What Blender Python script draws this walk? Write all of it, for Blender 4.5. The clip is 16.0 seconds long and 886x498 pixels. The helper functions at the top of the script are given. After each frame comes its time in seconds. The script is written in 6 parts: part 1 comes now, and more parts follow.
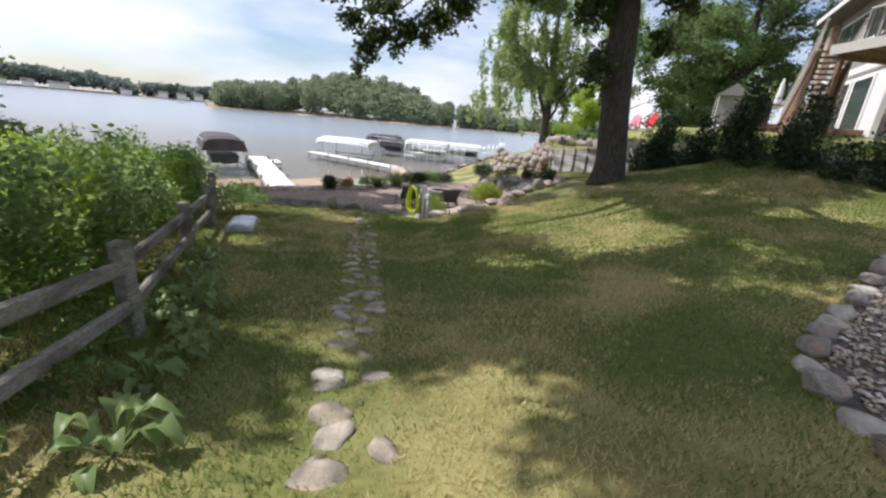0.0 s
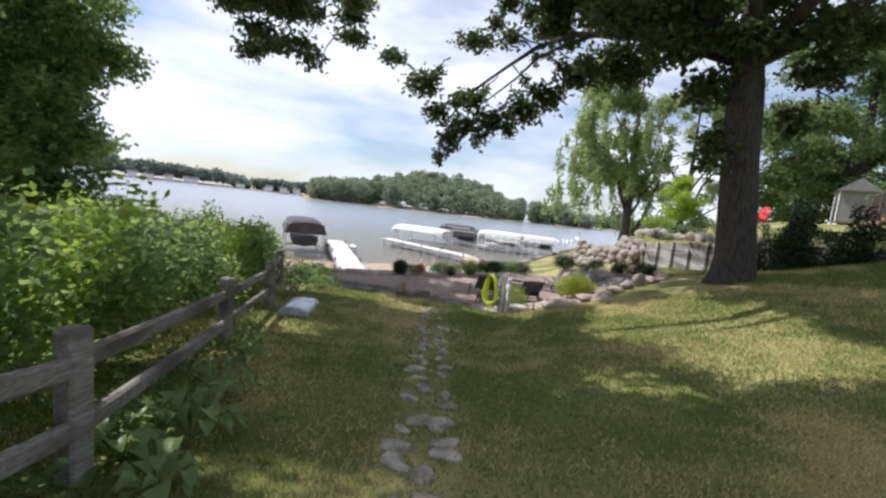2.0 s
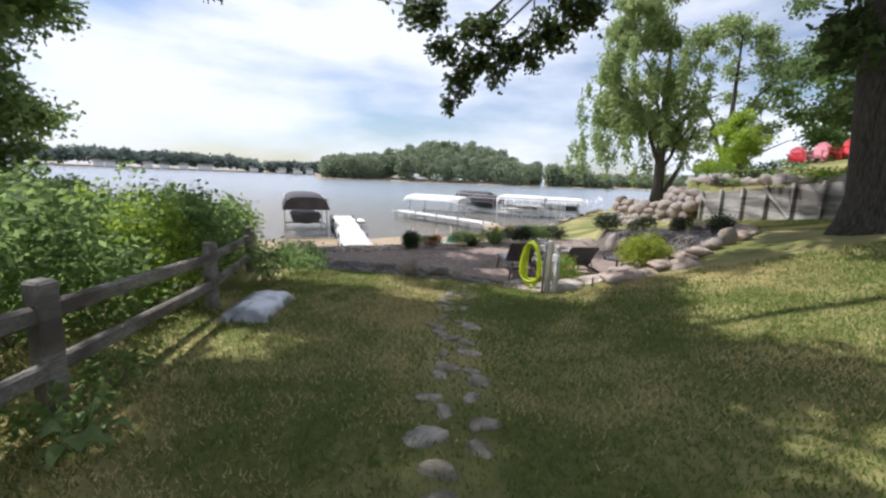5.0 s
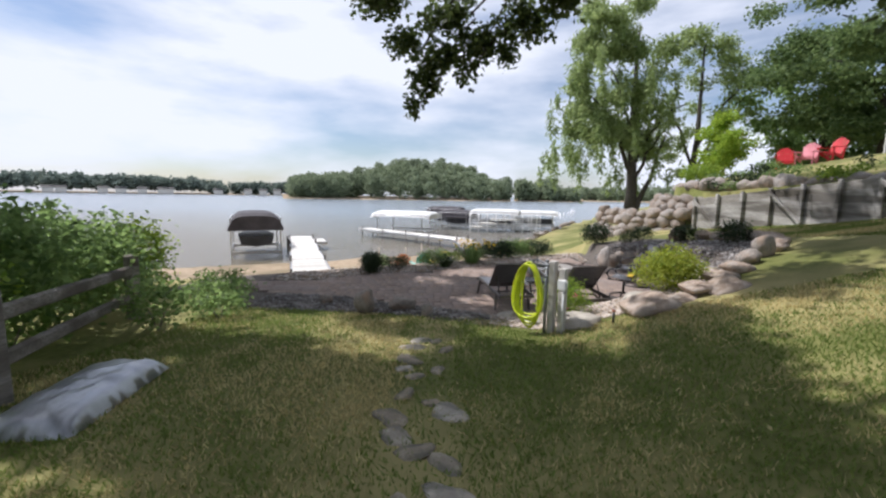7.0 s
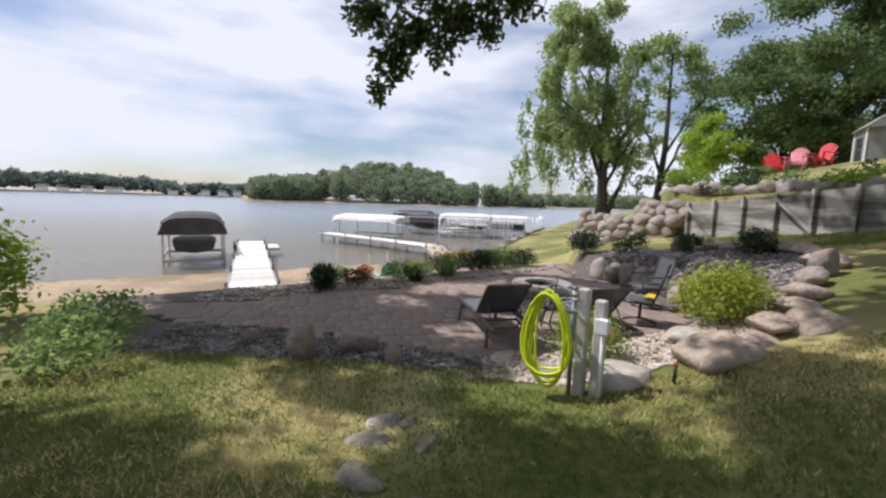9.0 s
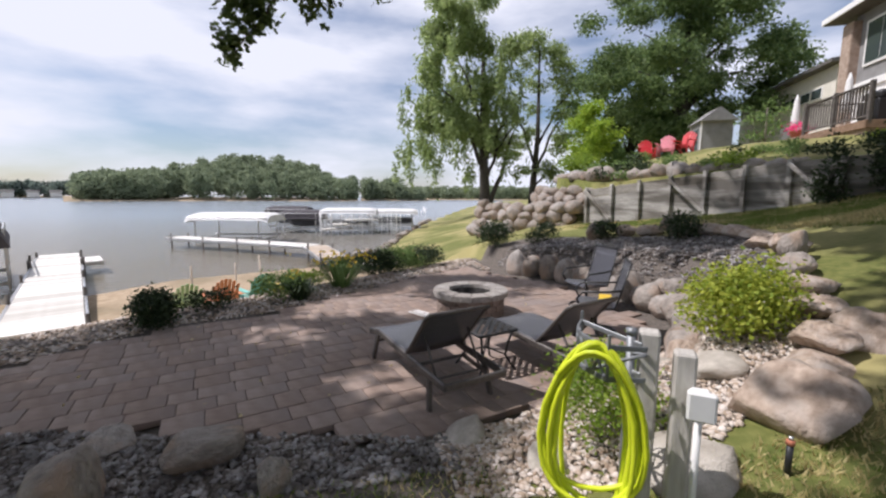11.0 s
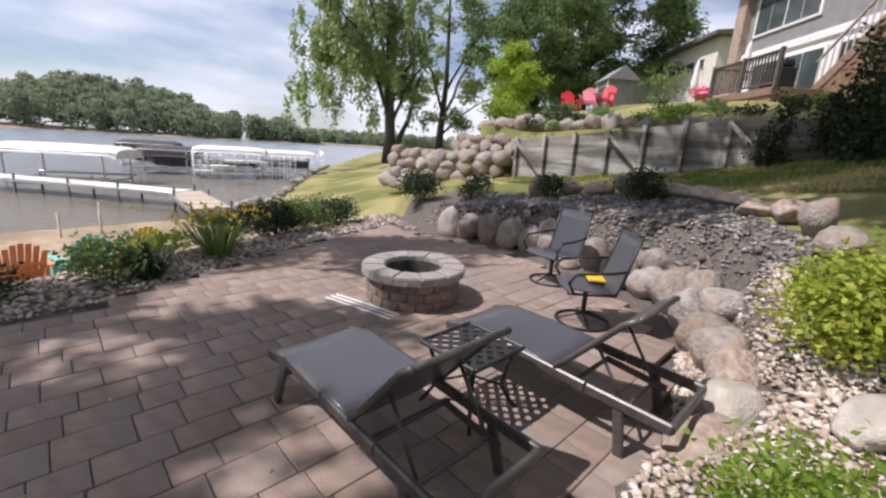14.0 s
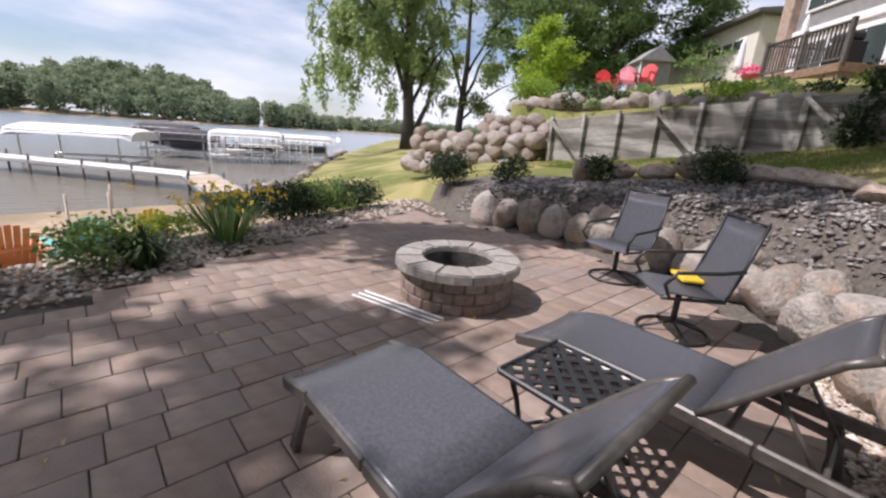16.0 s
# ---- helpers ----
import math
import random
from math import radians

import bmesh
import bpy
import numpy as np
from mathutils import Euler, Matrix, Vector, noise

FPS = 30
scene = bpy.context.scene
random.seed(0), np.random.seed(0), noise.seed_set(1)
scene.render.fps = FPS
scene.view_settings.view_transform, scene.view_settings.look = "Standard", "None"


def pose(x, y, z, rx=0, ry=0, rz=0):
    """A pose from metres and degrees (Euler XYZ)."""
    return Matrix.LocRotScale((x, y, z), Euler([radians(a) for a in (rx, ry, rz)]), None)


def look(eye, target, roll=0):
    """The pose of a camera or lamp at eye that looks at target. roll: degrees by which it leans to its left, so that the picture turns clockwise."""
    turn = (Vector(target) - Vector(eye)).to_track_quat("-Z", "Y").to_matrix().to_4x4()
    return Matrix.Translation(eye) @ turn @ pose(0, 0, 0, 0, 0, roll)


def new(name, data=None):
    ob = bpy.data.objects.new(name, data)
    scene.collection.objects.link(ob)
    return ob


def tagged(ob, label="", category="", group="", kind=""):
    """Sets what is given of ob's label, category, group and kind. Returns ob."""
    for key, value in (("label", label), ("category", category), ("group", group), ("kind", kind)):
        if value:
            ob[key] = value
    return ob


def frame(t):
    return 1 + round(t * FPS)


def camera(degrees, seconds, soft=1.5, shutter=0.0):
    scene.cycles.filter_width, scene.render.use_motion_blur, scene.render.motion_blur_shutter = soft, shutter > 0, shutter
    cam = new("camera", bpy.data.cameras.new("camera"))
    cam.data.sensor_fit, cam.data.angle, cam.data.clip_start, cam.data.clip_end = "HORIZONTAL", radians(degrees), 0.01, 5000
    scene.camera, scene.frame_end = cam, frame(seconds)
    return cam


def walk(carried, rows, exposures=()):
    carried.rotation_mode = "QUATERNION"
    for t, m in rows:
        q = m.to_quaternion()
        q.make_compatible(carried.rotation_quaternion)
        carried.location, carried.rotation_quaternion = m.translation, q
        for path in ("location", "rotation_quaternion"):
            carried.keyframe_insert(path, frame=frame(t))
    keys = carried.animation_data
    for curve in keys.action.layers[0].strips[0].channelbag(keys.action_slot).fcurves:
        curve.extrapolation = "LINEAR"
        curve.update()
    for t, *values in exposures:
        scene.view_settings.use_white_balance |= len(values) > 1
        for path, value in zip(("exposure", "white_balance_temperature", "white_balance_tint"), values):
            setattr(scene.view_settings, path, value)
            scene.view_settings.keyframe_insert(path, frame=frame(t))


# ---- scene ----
cam = camera(94.4, 16.0, soft=2.4)
METRES, EYE, TILT, LEAN, TURN = 13.6, 1.7, -17.4, -5.0, 0.0
ROWS = [
    (0.0, 0.0, 0.0, 0.0, -0.0, 0.0, -0.0),
    (0.5, -0.0074, 0.0257, 0.0041, 4.01, 0.32, 1.53),
    (1.0, -0.0109, 0.055, 0.0064, 7.83, 4.69, -2.07),
    (1.5, -0.0213, 0.0824, 0.009, 5.01, 11.48, -1.97),
    (2.0, -0.0275, 0.1141, 0.0117, 8.95, 12.3, -4.16),
    (2.5, -0.0358, 0.1452, 0.0148, 11.61, 9.89, -3.25),
    (3.0, -0.0398, 0.1773, 0.0175, 13.57, 8.25, -2.24),
    (3.5, -0.0457, 0.2116, 0.0218, 12.27, 8.32, -2.54),
    (4.0, -0.0532, 0.2461, 0.0305, 12.77, 8.73, -2.9),
    (4.5, -0.0601, 0.2801, 0.0372, 12.84, 7.91, -1.95),
    (7.0, -0.0891, 0.4719, 0.0772, 8.61, 10.51, 1.58),
    (7.5, -0.095, 0.5074, 0.0866, 8.61, 10.84, 1.61),
    (8.0, -0.1005, 0.5412, 0.096, 7.39, 10.98, 1.48),
    (10.5, -0.1345, 0.7201, 0.1437, -5.85, 10.25, 6.41),
    (11.0, -0.1391, 0.7564, 0.1543, -11.47, 8.68, 8.39),
    (11.5, -0.145, 0.7877, 0.1628, -16.44, 6.08, 9.85),
    (12.0, -0.1441, 0.814, 0.1707, -20.51, 3.72, 9.95),
    (12.5, -0.1403, 0.8354, 0.1753, -22.63, 1.62, 9.2),
    (13.0, -0.1418, 0.8532, 0.1787, -23.89, -0.15, 8.85),
    (13.5, -0.1403, 0.871, 0.1791, -24.74, -0.92, 8.63),
    (14.0, -0.1349, 0.8962, 0.1869, -25.74, -0.47, 8.72),
    (14.5, -0.136, 0.9113, 0.1894, -28.39, -1.88, 9.12),
    (15.0, -0.1358, 0.924, 0.1892, -30.13, -3.34, 9.35),
    (15.5, -0.1296, 0.9449, 0.1884, -29.7, -3.58, 9.25),
    (16.0, -0.1311, 0.9617, 0.19, -23.71, -1.71, 7.9),
]
walk(cam, [(t, pose(0, 0, EYE, TILT, LEAN, TURN) @ pose(METRES * x, METRES * y, METRES * z, 90 + pitch, roll, yaw)) for t, x, y, z, yaw, pitch, roll in ROWS],
     exposures=[(0, 0.3, 6150, 15), (4.2, 0.28, 6100, 14), (6.8, 0.14, 6120, 14), (9, 0.04, 6200, 16), (13, 0.08, 6250, 18), (16, 0.22, 6300, 20)])

# ---- world, sun, exposure ----
SUN_AZ, SUN_EL = 75.0, 56.0          # degrees left of straight ahead, above the horizon
world = bpy.data.worlds.new("sky_world")
scene.world = world
world.use_nodes = True
wn, wl = world.node_tree.nodes, world.node_tree.links
wn.clear()
w_out = wn.new("ShaderNodeOutputWorld")
w_bg = wn.new("ShaderNodeBackground")
w_sky = wn.new("ShaderNodeTexSky")
w_sky.sky_type, w_sky.sun_disc = "NISHITA", False
w_sky.sun_elevation, w_sky.sun_rotation = radians(SUN_EL), radians(-SUN_AZ)
w_co = wn.new("ShaderNodeTexCoord")
w_map = wn.new("ShaderNodeMapping")
w_map.inputs["Scale"].default_value = (1.0, 1.0, 3.4)
w_map.inputs["Location"].default_value = (0.3, 0.55, 0.0)
w_noise = wn.new("ShaderNodeTexNoise")
w_noise.inputs["Scale"].default_value, w_noise.inputs["Detail"].default_value = 1.7, 7.0
w_noise.inputs["Roughness"].default_value = 0.52
w_ramp = wn.new("ShaderNodeValToRGB")
w_ramp.color_ramp.elements[0].position, w_ramp.color_ramp.elements[1].position = 0.36, 0.56
w_mix = wn.new("ShaderNodeMix")
w_mix.data_type = "RGBA"
w_mix.inputs["B"].default_value = (8.0, 8.3, 8.9, 1)
w_bg.inputs["Strength"].default_value = 0.105
wl.new(w_co.outputs["Generated"], w_map.inputs["Vector"])
wl.new(w_map.outputs["Vector"], w_noise.inputs["Vector"])
wl.new(w_noise.outputs["Fac"], w_ramp.inputs["Fac"])
wl.new(w_ramp.outputs["Color"], w_mix.inputs["Factor"])
wl.new(w_sky.outputs["Color"], w_mix.inputs["A"])
wl.new(w_mix.outputs["Result"], w_bg.inputs["Color"])
wl.new(w_bg.outputs["Background"], w_out.inputs["Surface"])
sun_dir = Vector((-math.sin(radians(SUN_AZ)) * math.cos(radians(SUN_EL)), math.cos(radians(SUN_AZ)) * math.cos(radians(SUN_EL)), math.sin(radians(SUN_EL))))
sun = new("sun", bpy.data.lights.new("sun", "SUN"))
sun.data.energy, sun.data.angle, sun.data.color = 4.6, radians(0.6), (1.0, 0.965, 0.91)
sun.matrix_basis = look(sun_dir * 60, (0, 0, 0))

# ---- materials ----


def mat(name, c1, c2, scale=6.0, rough=0.85, metal=0.0, bump=0.3, bscale=None, per="", c3=None, coarse=0.6, stretch=(1, 1, 1), spec=0.3, spread=0.2):
    """Two-scale noise between two colours; per: 'object' or 'island' adds a variation from piece to piece."""
    m = bpy.data.materials.new(name)
    m.use_nodes = True
    n, l = m.node_tree.nodes, m.node_tree.links
    b = n["Principled BSDF"]
    b.inputs["Roughness"].default_value, b.inputs["Metallic"].default_value = rough, metal
    b.inputs["Specular IOR Level"].default_value = spec
    co = n.new("ShaderNodeTexCoord")
    mp = n.new("ShaderNodeMapping")
    mp.inputs["Scale"].default_value = stretch
    l.new(co.outputs["Object"], mp.inputs["Vector"])
    n1 = n.new("ShaderNodeTexNoise")
    n1.inputs["Scale"].default_value, n1.inputs["Detail"].default_value = scale, 6
    n2 = n.new("ShaderNodeTexNoise")
    n2.inputs["Scale"].default_value, n2.inputs["Detail"].default_value = coarse, 3
    for k in (n1, n2):
        l.new(mp.outputs["Vector"], k.inputs["Vector"])
    r1 = n.new("ShaderNodeValToRGB")
    r1.color_ramp.elements[0].position, r1.color_ramp.elements[1].position = 0.3, 0.7
    r1.color_ramp.elements[0].color, r1.color_ramp.elements[1].color = (*c1, 1), (*c2, 1)
    l.new(n1.outputs["Fac"], r1.inputs["Fac"])
    col = r1.outputs["Color"]
    if c3:
        r2 = n.new("ShaderNodeValToRGB")
        r2.color_ramp.elements[0].position, r2.color_ramp.elements[1].position = 0.42, 0.62
        l.new(n2.outputs["Fac"], r2.inputs["Fac"])
        mx = n.new("ShaderNodeMix")
        mx.data_type = "RGBA"
        mx.inputs["B"].default_value = (*c3, 1)
        l.new(r2.outputs["Color"], mx.inputs["Factor"])
        l.new(col, mx.inputs["A"])
        col = mx.outputs["Result"]
    if per:
        if per == "object":
            src = n.new("ShaderNodeObjectInfo").outputs["Random"]
        else:
            src = n.new("ShaderNodeNewGeometry").outputs["Random Per Island"]
        hs = n.new("ShaderNodeHueSaturation")
        mr = n.new("ShaderNodeMapRange")
        mr.inputs["To Min"].default_value, mr.inputs["To Max"].default_value = 1 - spread, 1 + spread
        l.new(src, mr.inputs["Value"])
        l.new(mr.outputs["Result"], hs.inputs["Value"])
        mr2 = n.new("ShaderNodeMapRange")
        mr2.inputs["To Min"].default_value, mr2.inputs["To Max"].default_value = 1 + spread, 1 - 1.5 * spread
        l.new(src, mr2.inputs["Value"])
        l.new(mr2.outputs["Result"], hs.inputs["Saturation"])
        l.new(col, hs.inputs["Color"])
        col = hs.outputs["Color"]
    l.new(col, b.inputs["Base Color"])
    if bump:
        n3 = n.new("ShaderNodeTexNoise")
        n3.inputs["Scale"].default_value, n3.inputs["Detail"].default_value = bscale or scale * 4, 5
        l.new(mp.outputs["Vector"], n3.inputs["Vector"])
        bp = n.new("ShaderNodeBump")
        bp.inputs["Strength"].default_value, bp.inputs["Distance"].default_value = bump, 0.03
        l.new(n3.outputs["Fac"], bp.inputs["Height"])
        l.new(bp.outputs["Normal"], b.inputs["Normal"])
    return m


def leaf_mat(name, c1, c2, trans=0.35, rough=0.55):
    """Leaves: colour from leaf to leaf, light shining through."""
    m = bpy.data.materials.new(name)
    m.use_nodes = True
    n, l = m.node_tree.nodes, m.node_tree.links
    b, out = n["Principled BSDF"], n["Material Output"]
    b.inputs["Roughness"].default_value = rough
    b.inputs["Specular IOR Level"].default_value = 0.25
    g = n.new("ShaderNodeNewGeometry")
    r = n.new("ShaderNodeValToRGB")
    r.color_ramp.elements[0].color, r.color_ramp.elements[1].color = (*c1, 1), (*c2, 1)
    l.new(g.outputs["Random Per Island"], r.inputs["Fac"])
    l.new(r.outputs["Color"], b.inputs["Base Color"])
    t = n.new("ShaderNodeBsdfTranslucent")
    hs = n.new("ShaderNodeHueSaturation")
    hs.inputs["Value"].default_value, hs.inputs["Hue"].default_value = 1.6, 0.485
    l.new(r.outputs["Color"], hs.inputs["Color"])
    l.new(hs.outputs["Color"], t.inputs["Color"])
    mx = n.new("ShaderNodeMixShader")
    mx.inputs["Fac"].default_value = trans
    l.new(b.outputs["BSDF"], mx.inputs[1])
    l.new(t.outputs["BSDF"], mx.inputs[2])
    l.new(mx.outputs["Shader"], out.inputs["Surface"])
    return m


M_SOIL = mat("lawn_soil", (0.09, 0.11, 0.025), (0.18, 0.18, 0.055), 14, 0.95, c3=(0.32, 0.28, 0.12), coarse=0.45, bump=0.15)
M_GRASS = leaf_mat("grass_blades", (0.1, 0.16, 0.035), (0.19, 0.24, 0.065), 0.45, 0.8)
M_STRAW = leaf_mat("straw_blades", (0.4, 0.34, 0.15), (0.6, 0.52, 0.27), 0.35, 0.8)
M_SAND = mat("beach_sand", (0.3, 0.22, 0.14), (0.46, 0.36, 0.25), 5, 0.95, c3=(0.24, 0.19, 0.12), coarse=0.4)
M_BED = mat("gravel_bed", (0.08, 0.07, 0.06), (0.2, 0.17, 0.145), 22, 0.95, bump=0.6)
M_LAKEBED = mat("lake_bed", (0.12, 0.1, 0.06), (0.2, 0.17, 0.11), 2, 0.95)
M_JOINT = mat("joint_sand", (0.1, 0.085, 0.07), (0.16, 0.14, 0.12), 30, 0.95)
M_PAVER = mat("concrete_paver", (0.24, 0.175, 0.14), (0.36, 0.275, 0.225), 9, 0.88, per="object", c3=(0.24, 0.19, 0.165), coarse=0.8, bump=0.35, bscale=90, spread=0.08)
M_PAVER_FAR = mat("concrete_paver_rest", (0.24, 0.175, 0.14), (0.36, 0.275, 0.225), 9, 0.88, per="island", c3=(0.24, 0.19, 0.165), coarse=0.8, bump=0.35, bscale=90, spread=0.08)
M_PEBBLE = mat("river_pebbles", (0.34, 0.26, 0.2), (0.6, 0.5, 0.41), 3, 0.75, per="island", bump=0.1, spread=0.35)
M_MULCH = mat("dark_stone_chips", (0.1, 0.09, 0.085), (0.34, 0.3, 0.27), 4, 0.9, per="island", bump=0.1, spread=0.45)
M_BOULDER = mat("granite_boulder", (0.22, 0.19, 0.165), (0.38, 0.335, 0.29), 7, 0.85, per="object", c3=(0.36, 0.27, 0.205), coarse=2.0, bump=1.0, bscale=15)
M_TAN = mat("tan_boulder", (0.26, 0.19, 0.14), (0.5, 0.4, 0.32), 9, 0.88, c3=(0.42, 0.36, 0.31), coarse=2.4, bump=1.0, bscale=14)
M_LIME = mat("limestone", (0.42, 0.38, 0.32), (0.6, 0.55, 0.48), 7, 0.9, c3=(0.34, 0.3, 0.25), coarse=1.6, bump=0.5, bscale=30)
M_STEP = mat("flagstone", (0.32, 0.27, 0.21), (0.52, 0.45, 0.36), 8, 0.9, per="object", c3=(0.22, 0.2, 0.16), coarse=2.2, bump=0.4)
M_CAP = mat("pit_capstone", (0.27, 0.245, 0.22), (0.38, 0.35, 0.315), 16, 0.85, per="object", bump=0.35, spread=0.08)
M_PITBLOCK = mat("pit_block", (0.17, 0.125, 0.1), (0.27, 0.205, 0.165), 12, 0.9, per="object", bump=0.5, spread=0.12)
M_SOOT = mat("ash", (0.03, 0.028, 0.026), (0.12, 0.11, 0.1), 9, 1.0)
M_RAIL = mat("weathered_rail", (0.2, 0.18, 0.155), (0.4, 0.37, 0.33), 9, 0.9, stretch=(6, 1, 6), c3=(0.14, 0.12, 0.1), bump=0.5)
M_TIMBER = mat("grey_timber", (0.33, 0.31, 0.28), (0.52, 0.49, 0.45), 8, 0.9, stretch=(1, 1, 6), c3=(0.15, 0.135, 0.115), bump=0.45, per="object")
M_POSTWOOD = mat("pale_wood_post", (0.42, 0.39, 0.35), (0.58, 0.55, 0.5), 8, 0.85, stretch=(6, 6, 0.7), bump=0.3)
M_BARK = mat("oak_bark", (0.03, 0.026, 0.022), (0.1, 0.088, 0.075), 10, 0.95, stretch=(3, 3, 0.5), bump=1.0, bscale=16, coarse=0.8)
M_BARK2 = mat("pale_bark", (0.12, 0.1, 0.08), (0.26, 0.23, 0.19), 8, 0.95, stretch=(3, 3, 0.5), bump=0.8)
M_OAKLEAF = leaf_mat("oak_leaf", (0.035, 0.058, 0.02), (0.085, 0.12, 0.036), 0.4)
M_MIDLEAF = leaf_mat("hedge_leaf", (0.085, 0.15, 0.05), (0.2, 0.29, 0.1), 0.62)
M_BRIGHTLEAF = leaf_mat("bright_leaf", (0.12, 0.21, 0.03), (0.28, 0.38, 0.06), 0.5)
M_LIMELEAF = leaf_mat("lime_leaf", (0.17, 0.25, 0.03), (0.42, 0.45, 0.07), 0.35)
M_WILLOW = leaf_mat("willow_leaf", (0.15, 0.21, 0.075), (0.27, 0.34, 0.14), 0.55)
M_SHADELEAF = leaf_mat("shade_tree_leaf", (0.07, 0.12, 0.045), (0.16, 0.225, 0.085), 0.5)
M_YOUNGLEAF = leaf_mat("lime_tree_leaf", (0.15, 0.26, 0.03), (0.33, 0.44, 0.06), 0.5)
# both far leaf colours are paled and greyed to carry the distance haze
M_FARLEAF = leaf_mat("far_woods_leaf_hazed", (0.16, 0.2, 0.125), (0.25, 0.3, 0.185), 0.3, 0.8)
M_HAZELEAF = leaf_mat("distant_shore_leaf_hazed", (0.15, 0.19, 0.16), (0.21, 0.25, 0.21), 0.2, 0.9)
M_DARKLEAF = leaf_mat("evergreen_leaf", (0.02, 0.036, 0.016), (0.055, 0.08, 0.032), 0.15)
M_HOSTA = leaf_mat("hosta_leaf", (0.1, 0.17, 0.05), (0.25, 0.32, 0.13), 0.3, 0.4)
M_YELLOWFL = leaf_mat("yellow_petal", (0.7, 0.5, 0.03), (0.8, 0.65, 0.08), 0.3)
M_PINK = leaf_mat("pink_petal", (0.7, 0.06, 0.18), (0.8, 0.12, 0.3), 0.3)
M_BLACK = mat("black_powder_coat", (0.012, 0.012, 0.013), (0.025, 0.025, 0.026), 40, 0.42, bump=0.05, spec=0.5)
M_BRONZE = mat("bronze_frame", (0.08, 0.07, 0.063), (0.13, 0.115, 0.103), 30, 0.4, metal=0.3, bump=0.05, spec=0.5)
M_WHITE = mat("white_paint", (0.72, 0.71, 0.69), (0.8, 0.79, 0.77), 5, 0.6, bump=0.05)
M_DECKING = mat("white_decking", (0.58, 0.55, 0.5), (0.72, 0.69, 0.64), 7, 0.75, bump=0.1, per="object")
M_TANWOOD = mat("tan_ramp_wood", (0.42, 0.34, 0.26), (0.55, 0.46, 0.37), 8, 0.85, per="object")
M_ALU = mat("aluminium", (0.5, 0.5, 0.5), (0.64, 0.64, 0.64), 20, 0.38, metal=0.85, bump=0.03)
M_DARKPOST = mat("wet_post", (0.07, 0.06, 0.055), (0.14, 0.125, 0.11), 12, 0.8)
M_CANVAS_D = mat("dark_canopy", (0.055, 0.05, 0.055), (0.095, 0.085, 0.09), 3, 0.8, bump=0.15)
M_CANVAS_W = mat("white_canopy", (0.62, 0.61, 0.6), (0.74, 0.73, 0.71), 2, 0.75, bump=0.15)
M_HULL = mat("dark_hull", (0.05, 0.052, 0.06), (0.1, 0.1, 0.11), 3, 0.35)
M_HOSE = mat("yellow_green_hose", (0.58, 0.66, 0.015), (0.68, 0.76, 0.03), 12, 0.42, bump=0.05, spec=0.5)
M_STEEL = mat("grey_steel", (0.2, 0.21, 0.215), (0.3, 0.31, 0.32), 20, 0.5, metal=0.5, bump=0.1)
M_SILVER = mat("silver_film", (0.34, 0.35, 0.38), (0.56, 0.57, 0.6), 4, 0.3, metal=0.6, bump=0.35, bscale=9)
M_GREYSIDE = mat("grey_siding", (0.22, 0.215, 0.21), (0.28, 0.275, 0.27), 3, 0.8)
M_CREAM = mat("cream_siding", (0.66, 0.62, 0.54), (0.74, 0.7, 0.62), 3, 0.8)
M_STONEVEN = mat("fieldstone_pier", (0.3, 0.22, 0.17), (0.46, 0.36, 0.29), 6, 0.9, bump=0.6)
M_ROOF = mat("shingle_roof", (0.09, 0.085, 0.08), (0.16, 0.15, 0.14), 9, 0.9)
M_DECKBROWN = mat("brown_deck_boards", (0.2, 0.13, 0.09), (0.32, 0.22, 0.16), 9, 0.8, per="object")
M_TERRACOTTA = mat("terracotta", (0.4, 0.14, 0.08), (0.5, 0.2, 0.12), 6, 0.8)
M_RED = mat("red_chair_plastic", (0.5, 0.02, 0.03), (0.62, 0.045, 0.05), 6, 0.5)
M_PINKCH = mat("pink_chair_plastic", (0.62, 0.2, 0.24), (0.72, 0.28, 0.32), 6, 0.5)
M_GREENCH = mat("mint_chair", (0.36, 0.5, 0.28), (0.46, 0.6, 0.36), 6, 0.5)
M_ORANGECH = mat("orange_chair", (0.66, 0.24, 0.11), (0.76, 0.32, 0.17), 6, 0.5)
M_TEALCH = mat("teal_chair", (0.16, 0.46, 0.4), (0.24, 0.56, 0.49), 6, 0.5)
M_YELLOWCH = mat("yellow_chair", (0.72, 0.54, 0.06), (0.8, 0.62, 0.1), 6, 0.5)
M_TARPGREEN = mat("lime_tarp", (0.22, 0.6, 0.12), (0.3, 0.7, 0.18), 4, 0.6)
M_CUSHION = mat("yellow_grip", (0.66, 0.42, 0.03), (0.72, 0.5, 0.05), 6, 0.6)
M_HOUSEGLASS = bpy.data.materials.new("window_glass")
M_HOUSEGLASS.use_nodes = True
hg = M_HOUSEGLASS.node_tree.nodes["Principled BSDF"]
hg.inputs["Base Color"].default_value, hg.inputs["Roughness"].default_value = (0.05, 0.065, 0.065, 1), 0.06
hg.inputs["Specular IOR Level"].default_value = 0.7

# woven sling: fine grid of threads
M_SLING = mat("woven_sling", (0.06, 0.062, 0.072), (0.105, 0.105, 0.118), 60, 0.34, bump=0.0, spec=0.5)
sn, sl = M_SLING.node_tree.nodes, M_SLING.node_tree.links
s_co = sn.new("ShaderNodeTexCoord")
s_ck = sn.new("ShaderNodeTexChecker")
s_ck.inputs["Scale"].default_value = 110
sl.new(s_co.outputs["Object"], s_ck.inputs["Vector"])
s_bp = sn.new("ShaderNodeBump")
s_bp.inputs["Strength"].default_value, s_bp.inputs["Distance"].default_value = 0.6, 0.006
sl.new(s_ck.outputs["Fac"], s_bp.inputs["Height"])
